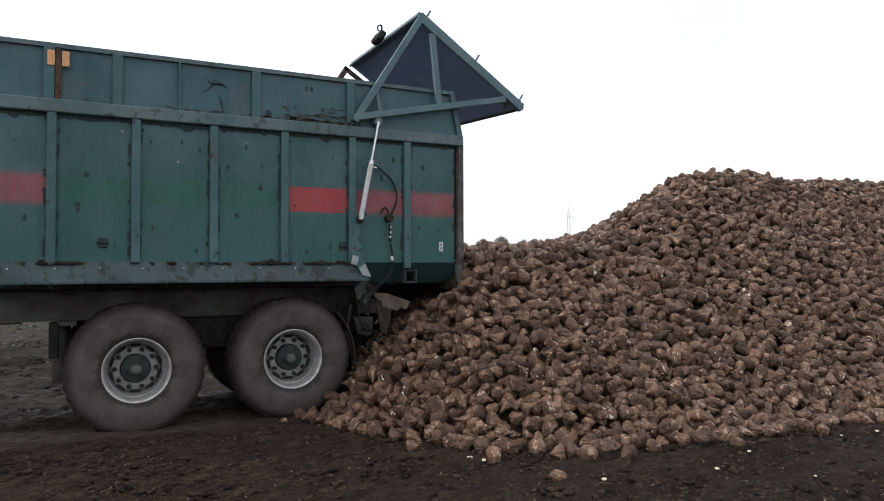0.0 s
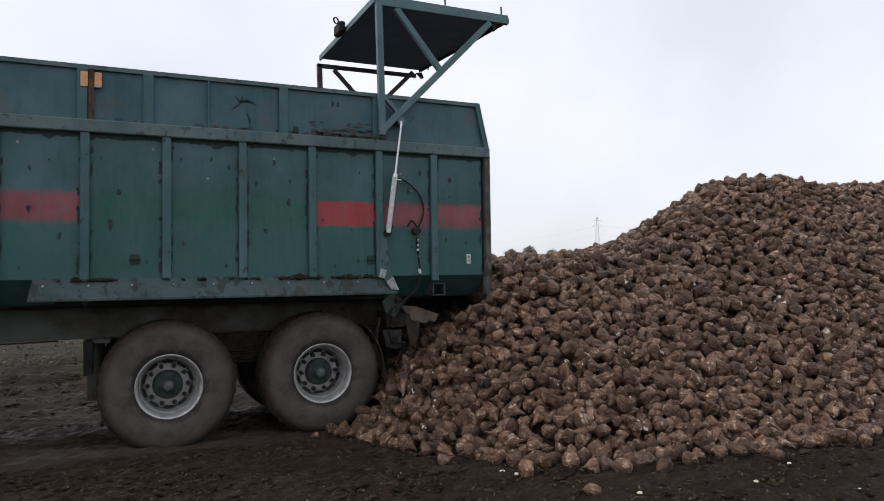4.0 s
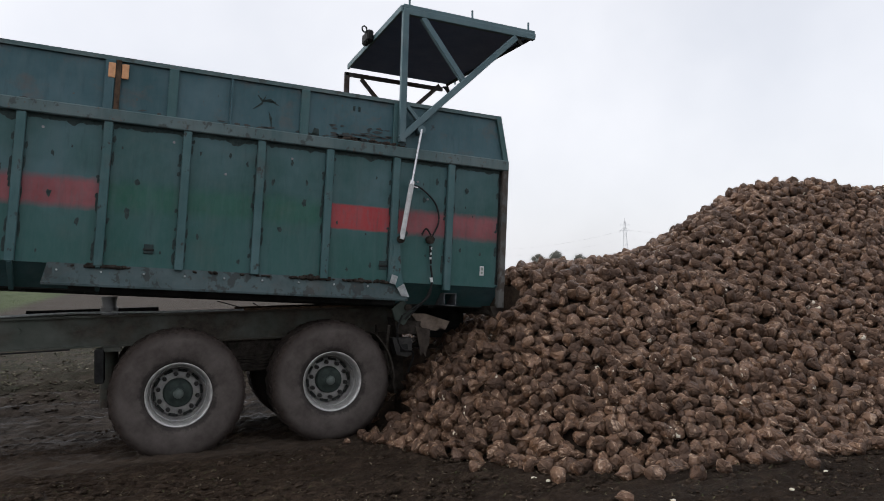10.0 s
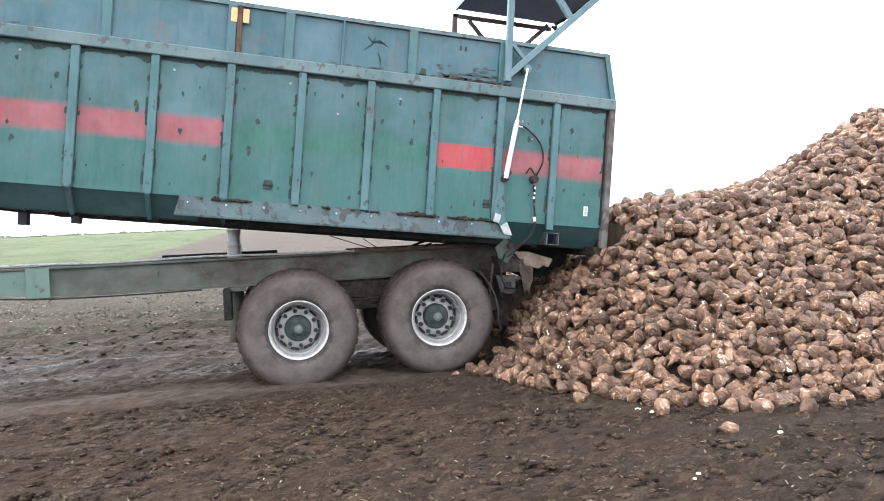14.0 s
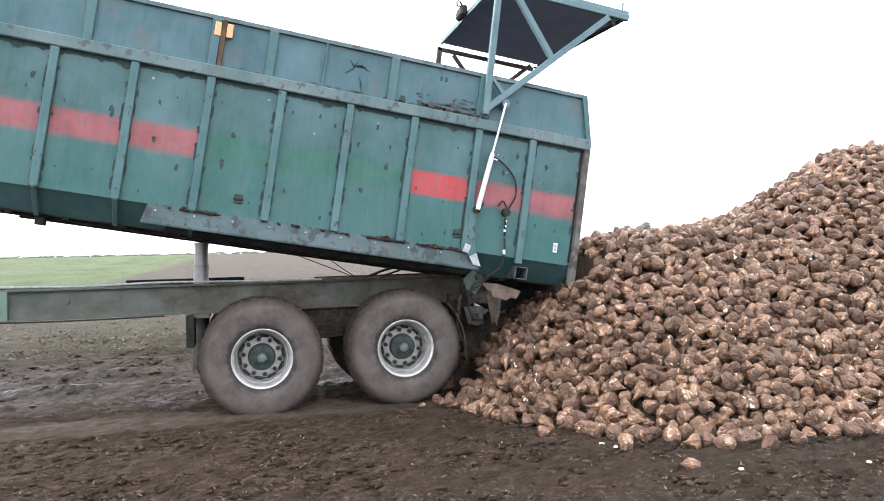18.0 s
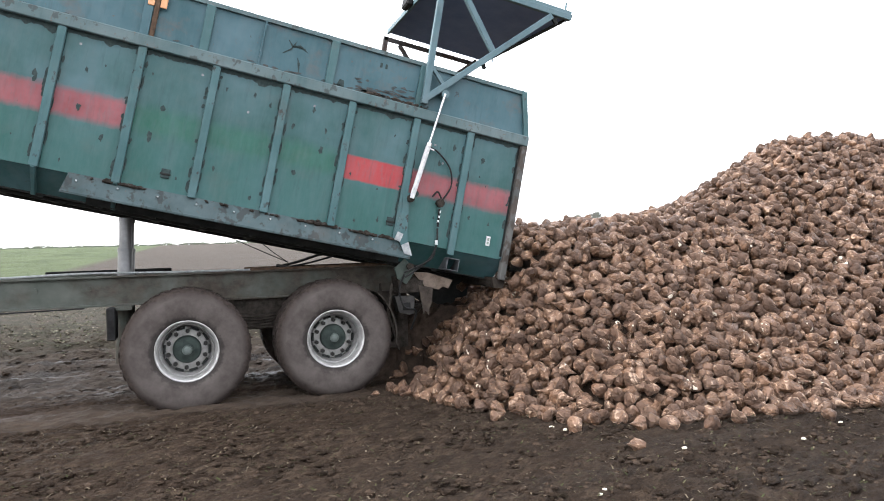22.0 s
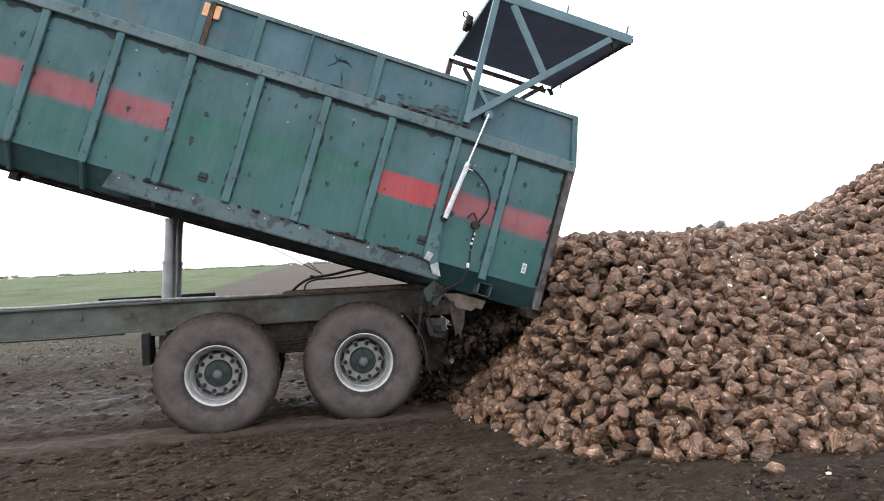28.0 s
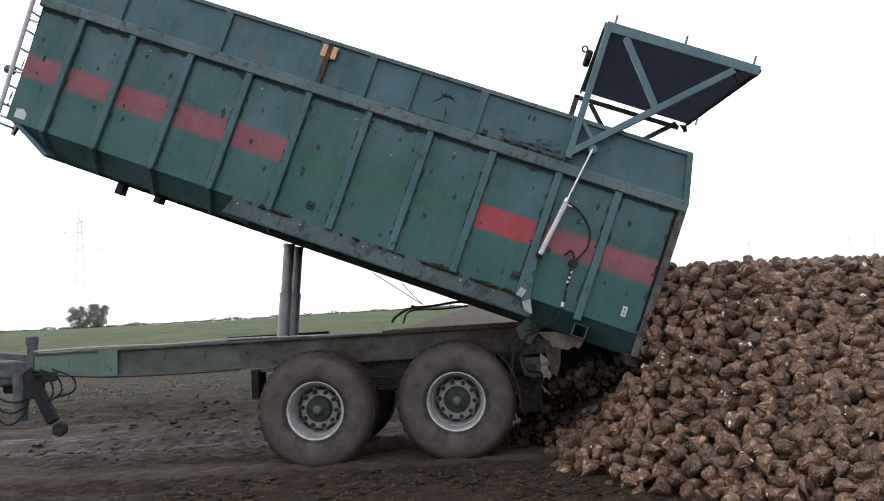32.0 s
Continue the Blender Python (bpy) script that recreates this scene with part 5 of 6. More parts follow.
def open_heap(x, y, end, spread=1.0, tail=2.3):
    xp = np.clip(x - end, -1.2, None)
    toe = -3.4 * (1 - np.exp(-spread * xp))
    steep = 3.4 * spread * np.exp(-spread * xp)
    front = (SLOPE + 0.14 * np.clip((x - 4.5) / 2.5, 0, 1)) * (y - toe) / np.sqrt(1 + steep ** 2)
    xc = np.clip(x - end, 0, None)
    front = np.minimum(front, 0.73 * xc - 0.11 + 3.0 * np.clip(x - tail, 0, None) + 1.3 * np.clip(-0.4 - y, 0, None))
    crest = crest_height(x, tail) - 0.3 * np.clip(y - 0.5, 0, None) - 0.4 * np.clip(y - 2.0, 0, None)
    rear = SLOPE * (5.6 - y)
    low = np.minimum(np.minimum(front, rear), crest)
    gap = np.abs(np.minimum(front, rear) - crest)
    return low - 0.10 * np.exp(-(gap / 0.25) ** 2) + GROUND


def under_body(x, y, t):
    """The height that the tail of the body leaves free at a time."""
    a = radians(tipped(t))
    xb = HX + (REAR - HX) * math.cos(a) - 0.06 * math.sin(a) - driven(t)
    zb = HZ - (REAR - HX) * math.sin(a) - 0.06 * math.cos(a)
    floor = zb + (xb - x) * math.tan(a) - 0.14
    behind = zb + (x - xb - 0.02) / max(math.tan(a), 0.02)
    free = np.where(x < xb + 0.02, floor, np.maximum(floor, behind))
    return np.where((y > -0.16) & (y < WIDE + 0.16), free, 9.0)


def heap_height(x, y, end, since):
    tail = REAR - 0.06 - driven(since)
    h = open_heap(x, y, end, 1.0, tail)
    if since > 27.4:
        # a slide late on pushes the toe farther out
        h = np.maximum(h, open_heap(x, y, max(end, -1.02), 1.6, tail))
    for t in [since] + [u for u in np.arange(0, 32.5, 1.0) if u > since]:
        h = np.minimum(h, under_body(x, y, t))
    return h


def hex_points(x0, x1, y0, y1, step, rnd, wobble=0.24):
    xs, ys, row = [], [], 0
    y = y0
    while y < y1:
        x = x0 + (0.5 * step if row % 2 else 0)
        while x < x1:
            xs.append(x + rnd.uniform(-wobble, wobble) * step)
            ys.append(y + rnd.uniform(-wobble, wobble) * step)
            x += step
        y += step * 0.8
        row += 1
    return np.array(xs), np.array(ys)


def clear_of_wheels(x, y, z):
    near = (y > -0.08) & (y < 0.72) | (y > 1.75) & (y < 2.6)
    return ~(near & (np.hypot(x, z - 0.655) < 0.86) | near & (x < 0.3))


def beet_size(rnd):
    return rnd.uniform(0.145, 0.205)


def make_heap():
    heap = tagged(holder("beet_heap", pose(4, 0, GROUND)), "tall heap of earthy brown sugar beet dumped on the field", "beet heap")
    rnd = random.Random(11)
    singles, rest = [], []
    for depth, step in ((0.03, 0.137), (0.125, 0.15)):
        x, y = hex_points(-0.6, 15.5, -3.7, 2.6, step, rnd)
        h = heap_height(x, y, heap_end(0), 0.0)
        z = h - depth
        ok = (z > GROUND + 0.02) & clear_of_wheels(x, y, z)
        for px, py, pz in zip(x[ok], y[ok], z[ok]):
            s = beet_size(rnd)
            turn = lie_turn(rnd) @ Matrix.Diagonal((s, s, s))
            item = (rnd.randrange(len(SHAPES)), turn, (px - 4, py, pz + rnd.uniform(-0.085, 0.055) - GROUND))
            if depth < 0.1 and 0.7 < px < 4.2 and py < -2.15 and len(singles) < 300:
                singles.append(item)
            else:
                rest.append(item)
    # the far flank
    x, y = hex_points(0.4, 15.5, 2.6, 5.4, 0.2, rnd)
    z = heap_height(x, y, heap_end(0), 0.0) - 0.05
    for px, py, pz in zip(x[z > GROUND], y[z > GROUND], z[z > GROUND]):
        s = 1.3 * beet_size(rnd)
        rest.append((rnd.randrange(len(SHAPES)), lie_turn(rnd) @ Matrix.Diagonal((s, s, s)), (px - 4, py, pz + rnd.uniform(-0.08, 0.04) - GROUND)))
    # the toe: a loose fringe lying on the soil
    for k in range(170):
        px = rnd.uniform(0.0, 9.0)
        py = -3.4 * (1 - math.exp(-max(px + 0.04, 0))) - rnd.gauss(0, 0.09) + 0.06
        if not clear_of_wheels(np.array(px), np.array(py), np.array(0.1)):
            continue
        s = beet_size(rnd)
        rest.append((rnd.randrange(len(SHAPES)), lie_turn(rnd) @ Matrix.Diagonal((s, s, s)), (px - 4, py, 0.05)))
    me = beets_mesh("beet_mass", rest)
    tagged(part("beet_mass", None, None, heap, data=me), "earthy brown sugar beets piled at random", kind="stuff")
    meshes = []
    for k in range(len(SHAPES)):
        meshes.append(beets_mesh("sugar_beet", [(k, Matrix.Identity(3) * 0.25, (0, 0, 0))]))
    for k, m, p in singles:
        ob = part("sugar_beet", None, None, heap, data=meshes[k])
        ob.matrix_basis = Matrix.Translation(p) @ (Matrix(m) * 4).to_4x4()
    # a dark sheet inside the heap, standing in for shaded gaps between beets
    xs, ys = axis(-0.6, 3.0, 0.08, 16, 1.1), axis(-1.0, 2.4, 0.08, 3.5, 1.1)
    xs, ys = xs[(xs > -0.61) & (xs < 16)], ys[(ys > -3.7) & (ys < 5.6)]
    gx, gy = np.meshgrid(xs, ys, indexing="ij")
    lumps = np.array([noise.noise(Vector((x * 5, y * 5, 0))) + 0.6 * noise.noise(Vector((x * 13, y * 13, 2))) for x, y in zip(gx.ravel(), gy.ravel())]).reshape(gx.shape)
    z = heap_height(gx, gy, heap_end(0), 0.0) - 0.19 + 0.06 * lumps
    # wet soil heaped up to the tail under the body, also filling its shaded hollow
    spill = 0.9 * (gx + 0.5) * smooth_step(0.62, 0.95, gy) * (1 - smooth_step(2.1, 2.5, gy))
    spill = np.minimum(spill, 1.08 + 0.3 * np.clip(gx - 1.3, 0, None)) + GROUND
    for t in np.arange(0, 32.5, 1.0):
        spill = np.minimum(spill, under_body(gx, gy, t) - 0.06)
    z = np.where(gx < 1.95, np.maximum(z, spill - 0.08 + 0.11 * lumps), z)
    z = np.where(clear_of_wheels(gx, gy, z), z, -0.4)
    z = np.maximum(z, -0.4) - GROUND
    ny = len(ys)
    i, j = np.meshgrid(np.arange(len(xs) - 1), np.arange(ny - 1), indexing="ij")
    a = (i * ny + j).ravel()
    me = bpy.data.meshes.new("heap_core")
    me.from_pydata(np.stack([gx - 4, gy, z], -1).reshape(-1, 3).tolist(), [], np.stack([a, a + ny, a + ny + 1, a + 1], 1).tolist())
    me.materials.append(WET_SOIL)
    tagged(part("heap_core", None, None, heap, data=me), "dark filler sheet under the outer beets")
    return heap, meshes


heap, beet_meshes = make_heap()

# single beets and chips lying on the soil before the heap
LOOSE = [(1.13, -2.93, 0.20, 80), (1.27, -3.72, 0.16, 20), (0.62, -2.2, 0.16, 150), (-0.25, -0.33, 0.12, 40), (2.0, -3.25, 0.19, 200), (2.35, -3.4, 0.18, 260), (3.6, -3.62, 0.16, 310),
         (4.9, -3.66, 0.17, 30), (6.1, -3.62, 0.16, 100), (1.72, -3.1, 0.18, 10), (0.2, -0.8, 0.15, 95)]
for k, (x, y, s, a) in enumerate(LOOSE):
    ob = new("sugar_beet", beet_meshes[(k * 5 + 3) % len(beet_meshes)])
    ob.matrix_basis = Matrix.Translation((x, y, float(ground_height(x, y)) + 0.28 * s)) @ Matrix.Rotation(radians(a), 4, "Z") @ Matrix.Rotation(radians(104), 4, "Y") @ Matrix.Rotation(k * 1.9, 4, "Z") @ Matrix.Diagonal((4 * s, 4 * s, 4 * s, 1))
    tagged(ob, "single brown sugar beet lying loose on the soil", "sugar beet", "loose beets")
CHIP = dusty("pale_cut_beet", (0.6, 0.55, 0.42), (0.8, 0.76, 0.64), 30.0, 0.6)
rnd = random.Random(3)
for k in range(26):
    x, y = (1.05, -2.86) if k == 0 else (0.98, -2.72) if k == 1 else (rnd.uniform(0.0, 7.5), rnd.uniform(-5.0, -3.5)) if k > 10 else (rnd.uniform(3.5, 7.0), rnd.uniform(-4.2, -3.55))
    b = bmesh.new()
    r = rnd.uniform(0.012, 0.028) * (1.6 if k < 2 else 1)
    bmesh.ops.create_icosphere(b, subdivisions=1, radius=r)
    for v in b.verts:
        v.co *= 1 + 0.35 * (rnd.random() - 0.5)
        v.co.z *= 0.6
    ob = part("beet_chip", b, CHIP, place=Matrix.Translation((x, y, float(ground_height(x, y)) + 0.012)))
    tagged(ob, "small pale chip broken off a beet", "beet chip", "beet chips")


# ---- beets that pour out as the trailer tips and pulls away: rigid clumps of a few beets ----
def clump_mesh(seed):
    rnd = random.Random(seed)
    placed = []
    for k in range(5):
        r, a = (0.02, 0.0) if k == 0 else (0.15, k * 1.57)
        s = beet_size(rnd)
        placed.append((rnd.randrange(len(SHAPES)), lie_turn(rnd) @ Matrix.Diagonal((s, s, s)),
                       (r * math.cos(a) + rnd.uniform(-0.025, 0.025), r * math.sin(a) + rnd.uniform(-0.025, 0.025), rnd.uniform(-0.07, 0.045))))
    return beets_mesh("beet_clump", placed, POURED_BEET)


CLUMPS = [clump_mesh(500 + k) for k in range(18)]
poured = []


def plan_pour():
    """Layer by layer, where the growing end of the heap takes new beets, and when."""
    rnd = random.Random(21)
    ends = np.arange(heap_end(0) - 0.26, heap_end(32) - 0.1, -0.26)
    fine = np.arange(0, 32.02, 0.05)
    shift = np.array([heap_end(t) for t in fine])
    first = heap_end(0)
    layers = [(first, 21.4, first, 0.0), (first, 22.4, first, 21.4)]
    for n, end in enumerate(ends):
        t = float(fine[np.argmax(shift <= end + 1e-6)]) if shift.min() <= end else 31.8
        layers.append((end, t, end + 0.26, layers[-1][1]))
        if t < 27.8 < (float(fine[np.argmax(shift <= end - 0.26)]) if shift.min() <= end - 0.26 else 32):
            layers.append((end, 27.8, end, t))
    for end, t, old_end, old_t in layers:
        x, y = hex_points(end - 0.1, 4.4, -3.6, 1.2, 0.285, rnd, 0.2)
        h = heap_height(x, y, end, t)
        old = heap_height(x, y, old_end, old_t)
        ok = (h > old + 0.035) & (open_heap(x - 0.04, y + 0.06, end, 1.6 if t > 27.4 and end > -1.1 else 1.0) > GROUND + 0.02) & (h > GROUND + 0.02)
        # clear of the wheels at that time
        xw = x + driven(t)
        ok &= clear_of_wheels(xw - 0.1, y, h)
        for px, py, pz in zip(x[ok], y[ok], h[ok]):
            e = 0.1
            nx = (heap_height(np.array([px - e]), np.array([py]), end, t) - heap_height(np.array([px + e]), np.array([py]), end, t))[0] / (2 * e)
            nyy = (heap_height(np.array([px]), np.array([py - e]), end, t) - heap_height(np.array([px]), np.array([py + e]), end, t))[0] / (2 * e)
            lim = 0.9
            nrm = Vector((max(-lim, min(lim, nx)), max(-lim, min(lim, nyy)), 1)).normalized()
            pz = min(pz, float(crest_height(px, REAR - 0.06 - driven(t))) + GROUND - 0.07)
            poured.append((t + rnd.uniform(-0.5, 0.4), (px, py, pz - 0.03), nrm, rnd.uniform(0, 6.28), rnd.randrange(len(CLUMPS)), rnd.random(), rnd.random()))


plan_pour()
SPILL = []
for k in range(5):
    b = bmesh.new()
    rnd = random.Random(900 + k)
    for q in range(46):
        a, far = rnd.uniform(0, 6.28), 0.34 * rnd.random() ** 0.5
        size = min(0.025 + rnd.expovariate(1 / 0.022), 0.09)
        m = Matrix.Translation((far * math.cos(a), far * math.sin(a), rnd.uniform(-0.1, 0.08))) @ random_turn(rnd).to_4x4() @ Matrix.Diagonal((size, size * rnd.uniform(0.6, 0.9), size * rnd.uniform(0.6, 0.9), 1))
        bmesh.ops.create_icosphere(b, subdivisions=1, radius=1, matrix=m)
    for v in b.verts:
        v.co += Vector((rnd.uniform(-1, 1), rnd.uniform(-1, 1), rnd.uniform(-1, 1))) * 0.017
    me = bpy.data.meshes.new("soil_clump")
    b.to_mesh(me)
    b.free()
    me.materials.append(WET_SOIL)
    SPILL.append(me)


def plan_spill():
    """Wet soil that drops with the beets, ahead of them under the tail."""
    rnd = random.Random(77)
    fine = np.arange(0, 32.02, 0.05)
    shift = np.array([heap_end(t) for t in fine])
    for end in np.arange(heap_end(0) - 0.25, heap_end(32) - 0.1, -0.3):
        t = float(fine[np.argmax(shift <= end)])
        for y in (0.5, 0.95, 1.4, 1.85):
            # the farther clumps are added to close the shaded gap below the tail
            for dx in (-0.15, 0.15, 0.45, 0.75) + ((1.05, 1.35) if y > 0.6 else ()):
                x = end + dx + rnd.uniform(-0.1, 0.1) - (0.15 if 0.8 < y < 1.5 else 0)
                z = GROUND + 1.0 * (x - end + 0.3) + rnd.uniform(-0.05, 0.05)
                z = min(z, float(under_body(np.array(x), np.array(y), t)) - 0.08)
                if clear_of_wheels(np.array(x + driven(t) - 0.35), np.array(y), np.array(z)):
                    poured.append((t + rnd.uniform(-0.3, 0.3), (x, y, max(z, 0.0)), Vector((-0.5, 0, 1)).normalized(), rnd.uniform(0, 6.28), -1 - rnd.randrange(5), rnd.random(), rnd.random()))


plan_spill()
stream = []
for k, row in enumerate(poured):
    if row[4] < 0:
        ob = new("soil_clump", SPILL[-1 - row[4]])
        stream.append(tagged(ob, "dark wet soil falling out under the tail", "soil", "falling soil", "stuff"))
        continue
    ob = new("beet_clump", CLUMPS[row[4]])
    stream.append(tagged(ob, "brown sugar beets sliding out of the tipping body", "sugar beets", "pouring beets", "stuff"))


def pour_motions():
    """Each clump rides in the load, slides to the tail, drops over the sill and settles on the heap."""
    for ob, (t_end, place, nrm, spin, _, u, v) in zip(stream, poured):
        t_end = min(max(t_end, 2.0), 31.5)
        rest = Matrix.Translation(place) @ nrm.to_track_quat("Z", "Y").to_matrix().to_4x4() @ Matrix.Rotation(spin, 4, "Z")
        seat = Vector((-3.6 + 4.6 * u - HX, 0.75 + 1.0 * v, 2.2 + 0.7 * ((u * 7.3) % 1) - HZ))
        tail = Vector((1.75 - HX, 0.75 + 1.0 * v, 2.1 - HZ))
        lip = Vector((2.5 - HX, 0.6 + 1.0 * v, 1.95 - HZ))

        def ride(t, p, turn):
            return Matrix.Translation((-driven(t), 0, 0)) @ body_pose(t) @ Matrix.Translation(p) @ Matrix.Rotation(turn, 4, "Y") @ Matrix.Rotation(spin, 4, "Z")

        a, c = ride(t_end - 0.9, lip, 1.0), rest
        half = Matrix.Translation(a.translation.lerp(c.translation, 0.4) + Vector((0.2, 0, 0.05))) @ a.to_quaternion().slerp(c.to_quaternion(), 0.5).to_matrix().to_4x4()
        t_go, t_tail, t_lip = max(t_end - 5.0, 0.0), t_end - 1.5, t_end - 0.9
        rows = [(t, ride(t, seat, 0)) for t in np.arange(0, t_go - 0.5, 3.0)]
        rows.append((t_go, ride(t_go, seat, 0)))
        if t_tail - t_go > 2:
            mid = (t_go + t_tail) / 2
            rows.append((mid, ride(mid, seat.lerp(tail, 0.5), 0.2)))
        rows += [(t_tail, ride(t_tail, tail, 0.4)), (t_lip, ride(t_lip, lip, 0.7)), (t_lip + 0.4, half), (t_end, rest), (32.0, rest)]
        walk(ob, rows)


# ---- soil clods ----
def make_clods():
    rnd = random.Random(8)
    base = bmesh.new()
    bmesh.ops.create_icosphere(base, subdivisions=1, radius=1)
    vb = np.array([v.co[:] for v in base.verts])
    fb = np.array([[v.index for v in f.verts] for f in base.faces])
    base.free()
    vs, fs = [], []
    n = 0
    gen = np.random.RandomState(4)
    for k in range(15000):
        if k < 11500:
            x, y = rnd.uniform(-6.5, 7.5), rnd.uniform(-6.0, -0.3)
        else:
            x, y = rnd.uniform(-12, -1.0), rnd.uniform(0.5, 10.0)
        if open_heap(np.array(x), np.array(y), heap_end(0)) > 0.1:
            continue
        s = min(rnd.expovariate(1 / 0.008) + 0.005, 0.034)
        if -0.15 < y < 0.8 and x < -1:
            continue
        z = float(ground_height(x, y))
        v = vb * (1 + 0.5 * (gen.rand(len(vb), 1) - 0.5)) * np.array([s * rnd.uniform(1, 1.9), s, s * rnd.uniform(0.5, 0.9)])
        a = rnd.uniform(0, 6.28)
        v = v @ np.array([[math.cos(a), math.sin(a), 0], [-math.sin(a), math.cos(a), 0], [0, 0, 1]])
        vs.append(v + np.array([x, y, z]))
        fs.append(fb + n)
        n += len(vb)
    small = sum(len(f) for f in fs)
    fine = bmesh.new()
    bmesh.ops.create_icosphere(fine, subdivisions=2, radius=1)
    vb = np.array([v.co[:] for v in fine.verts])
    fb = np.array([[v.index for v in f.verts] for f in fine.faces])
    fine.free()
    for k in range(3600):
        x, y = (rnd.uniform(-6.5, 7.5), rnd.uniform(-6.0, -0.45)) if k < 2700 else (rnd.uniform(-11, -1.2), rnd.uniform(1.6, 8.5))
        if open_heap(np.array(x), np.array(y), heap_end(0)) > 0.1 or noise.noise(Vector((x * 0.9, y * 0.9, 3))) < -0.25:
            continue
        s = min(0.014 + rnd.expovariate(1 / 0.012), 0.05)
        bumpy = np.array([1 + 0.55 * noise.noise(Vector((q[0] * 1.3 + k, q[1] * 1.3, q[2] * 1.3))) + 0.25 * noise.noise(Vector((q[0] * 3.1, q[1] * 3.1 + k, q[2] * 3.1))) for q in vb])[:, None]
        v = vb * bumpy * np.array([s * rnd.uniform(1.1, 2.2), s, s * rnd.uniform(0.4, 0.75)])
        a = rnd.gauss(0.35, 0.6)
        v = v @ np.array([[math.cos(a), math.sin(a), 0], [-math.sin(a), math.cos(a), 0], [0, 0, 1]])
        vs.append(v + np.array([x, y, float(ground_height(x, y)) + 0.005]))
        fs.append(fb + n)
        n += len(vb)
    me = bpy.data.meshes.new("soil_clods")
    me.from_pydata(np.concatenate(vs).tolist(), [], np.concatenate(fs).tolist())
    me.materials.append(CLOD)
    me.materials.append(SOIL)
    index = np.zeros(len(me.polygons), np.int32)
    index[small:] = 1
    me.polygons.foreach_set("material_index", index)
    me.polygons.foreach_set("use_smooth", index > 0)
    tagged(new("soil_clods", me), "dark wet clods scattered over the trodden soil", "soil", kind="stuff")


make_clods()


def make_weeds():
    """A strip of trampled beet leaves and weeds behind the trailer."""
    rnd = random.Random(19)
    vs, fs = [], []
    gen = np.random.RandomState(6)
    xs, ys = gen.uniform(-24, 1, 80000), 5.8 + 21 * gen.rand(80000) ** 1.3
    zs = ground_height(xs, ys)
    for x, y, z in zip(xs, ys, zs):
        if noise.noise(Vector((x * 0.45, y * 0.8, 0))) + 0.5 * rnd.random() < 0.05 or y < 7.5 and rnd.random() < 0.75:
            continue
        a, up, ln = rnd.uniform(0, 6.28), rnd.uniform(0.05, 0.6), rnd.uniform(0.035, 0.11)
        d = np.array([math.cos(a) * math.cos(up), math.sin(a) * math.cos(up), math.sin(up)]) * ln
        s = np.array([-math.sin(a), math.cos(a), rnd.uniform(-0.4, 0.4)]) * ln * 0.34
        p = np.array([x, y, z - 0.01])
        n = len(vs)
        vs += [p, p + d * 0.55 + s, p + d * 0.55 - s, p + d - [0, 0, 0.25 * ln]]
        fs += [(n, n + 1, n + 2), (n + 1, n + 3, n + 2)]
    me = bpy.data.meshes.new("weed_strip")
    me.from_pydata([tuple(v) for v in vs], [], fs)
    n = Nodes("trampled_leaves")
    each = n.tree.nodes.new("ShaderNodeNewGeometry").outputs["Random Per Island"]
    c = n.ramp(each, [(0.0, (0.05, 0.042, 0.03)), (0.3, (0.08, 0.07, 0.045)), (0.6, (0.066, 0.078, 0.038)), (0.88, (0.115, 0.1, 0.068)), (1.0, (0.24, 0.21, 0.16))])
    me.materials.append(n.done(c, 0.7, 0.0, n.noise(12), 0.2, 0.01))
    tagged(new("weed_strip", me), "trampled beet leaves and weeds on the field soil", "weeds", kind="stuff")


make_weeds()


def make_crop():
    """Tufts of the green crop on the far slope, thinner with distance."""
    gen = np.random.RandomState(14)
    count = 22000
    y = 34 + 150 * gen.rand(count) ** 1.7
    x = -11.3 - 0.004 * y - (110 + y) * gen.rand(count) ** 1.2
    keep = x > -60 - 0.9 * y
    x, y = x[keep], y[keep]
    z = ground_height(x, y)
    tall = gen.uniform(0.025, 0.06, len(x)) * (1 + 0.002 * y)
    a = gen.uniform(0, 3.14, len(x))
    w = tall * gen.uniform(0.5, 1.0, len(x))
    dx, dy = w * np.cos(a), w * np.sin(a)
    base = np.stack([x, y, z - 0.03], 1)
    side = np.stack([dx, dy, 0 * dx], 1)
    lean = np.stack([gen.normal(0, 0.05, len(x)), gen.normal(0, 0.05, len(x)), tall], 1)
    v = np.stack([base - 0.4 * side, base + 0.4 * side, base + side + 0.8 * lean, base + 0.1 * side + lean, base - side + 0.7 * lean], 1).reshape(-1, 3)
    f = (np.arange(len(x)) * 5)[:, None] + np.arange(5)[None, :]
    me = bpy.data.meshes.new("green_crop")
    me.from_pydata(v.tolist(), [], f.tolist())
    n = Nodes("crop_leaves")
    each = n.tree.nodes.new("ShaderNodeNewGeometry").outputs["Random Per Island"]
    c = n.ramp(each, [(0.0, (0.06, 0.082, 0.034)), (0.5, (0.08, 0.106, 0.046)), (0.9, (0.1, 0.124, 0.056)), (1.0, (0.135, 0.15, 0.083))])
    me.materials.append(n.done(c, 0.8, 0.0, n.noise(6), 0.2, 0.02))
    tagged(new("green_crop", me), "low green field crop on the far slope", "crop", kind="stuff")


make_crop()


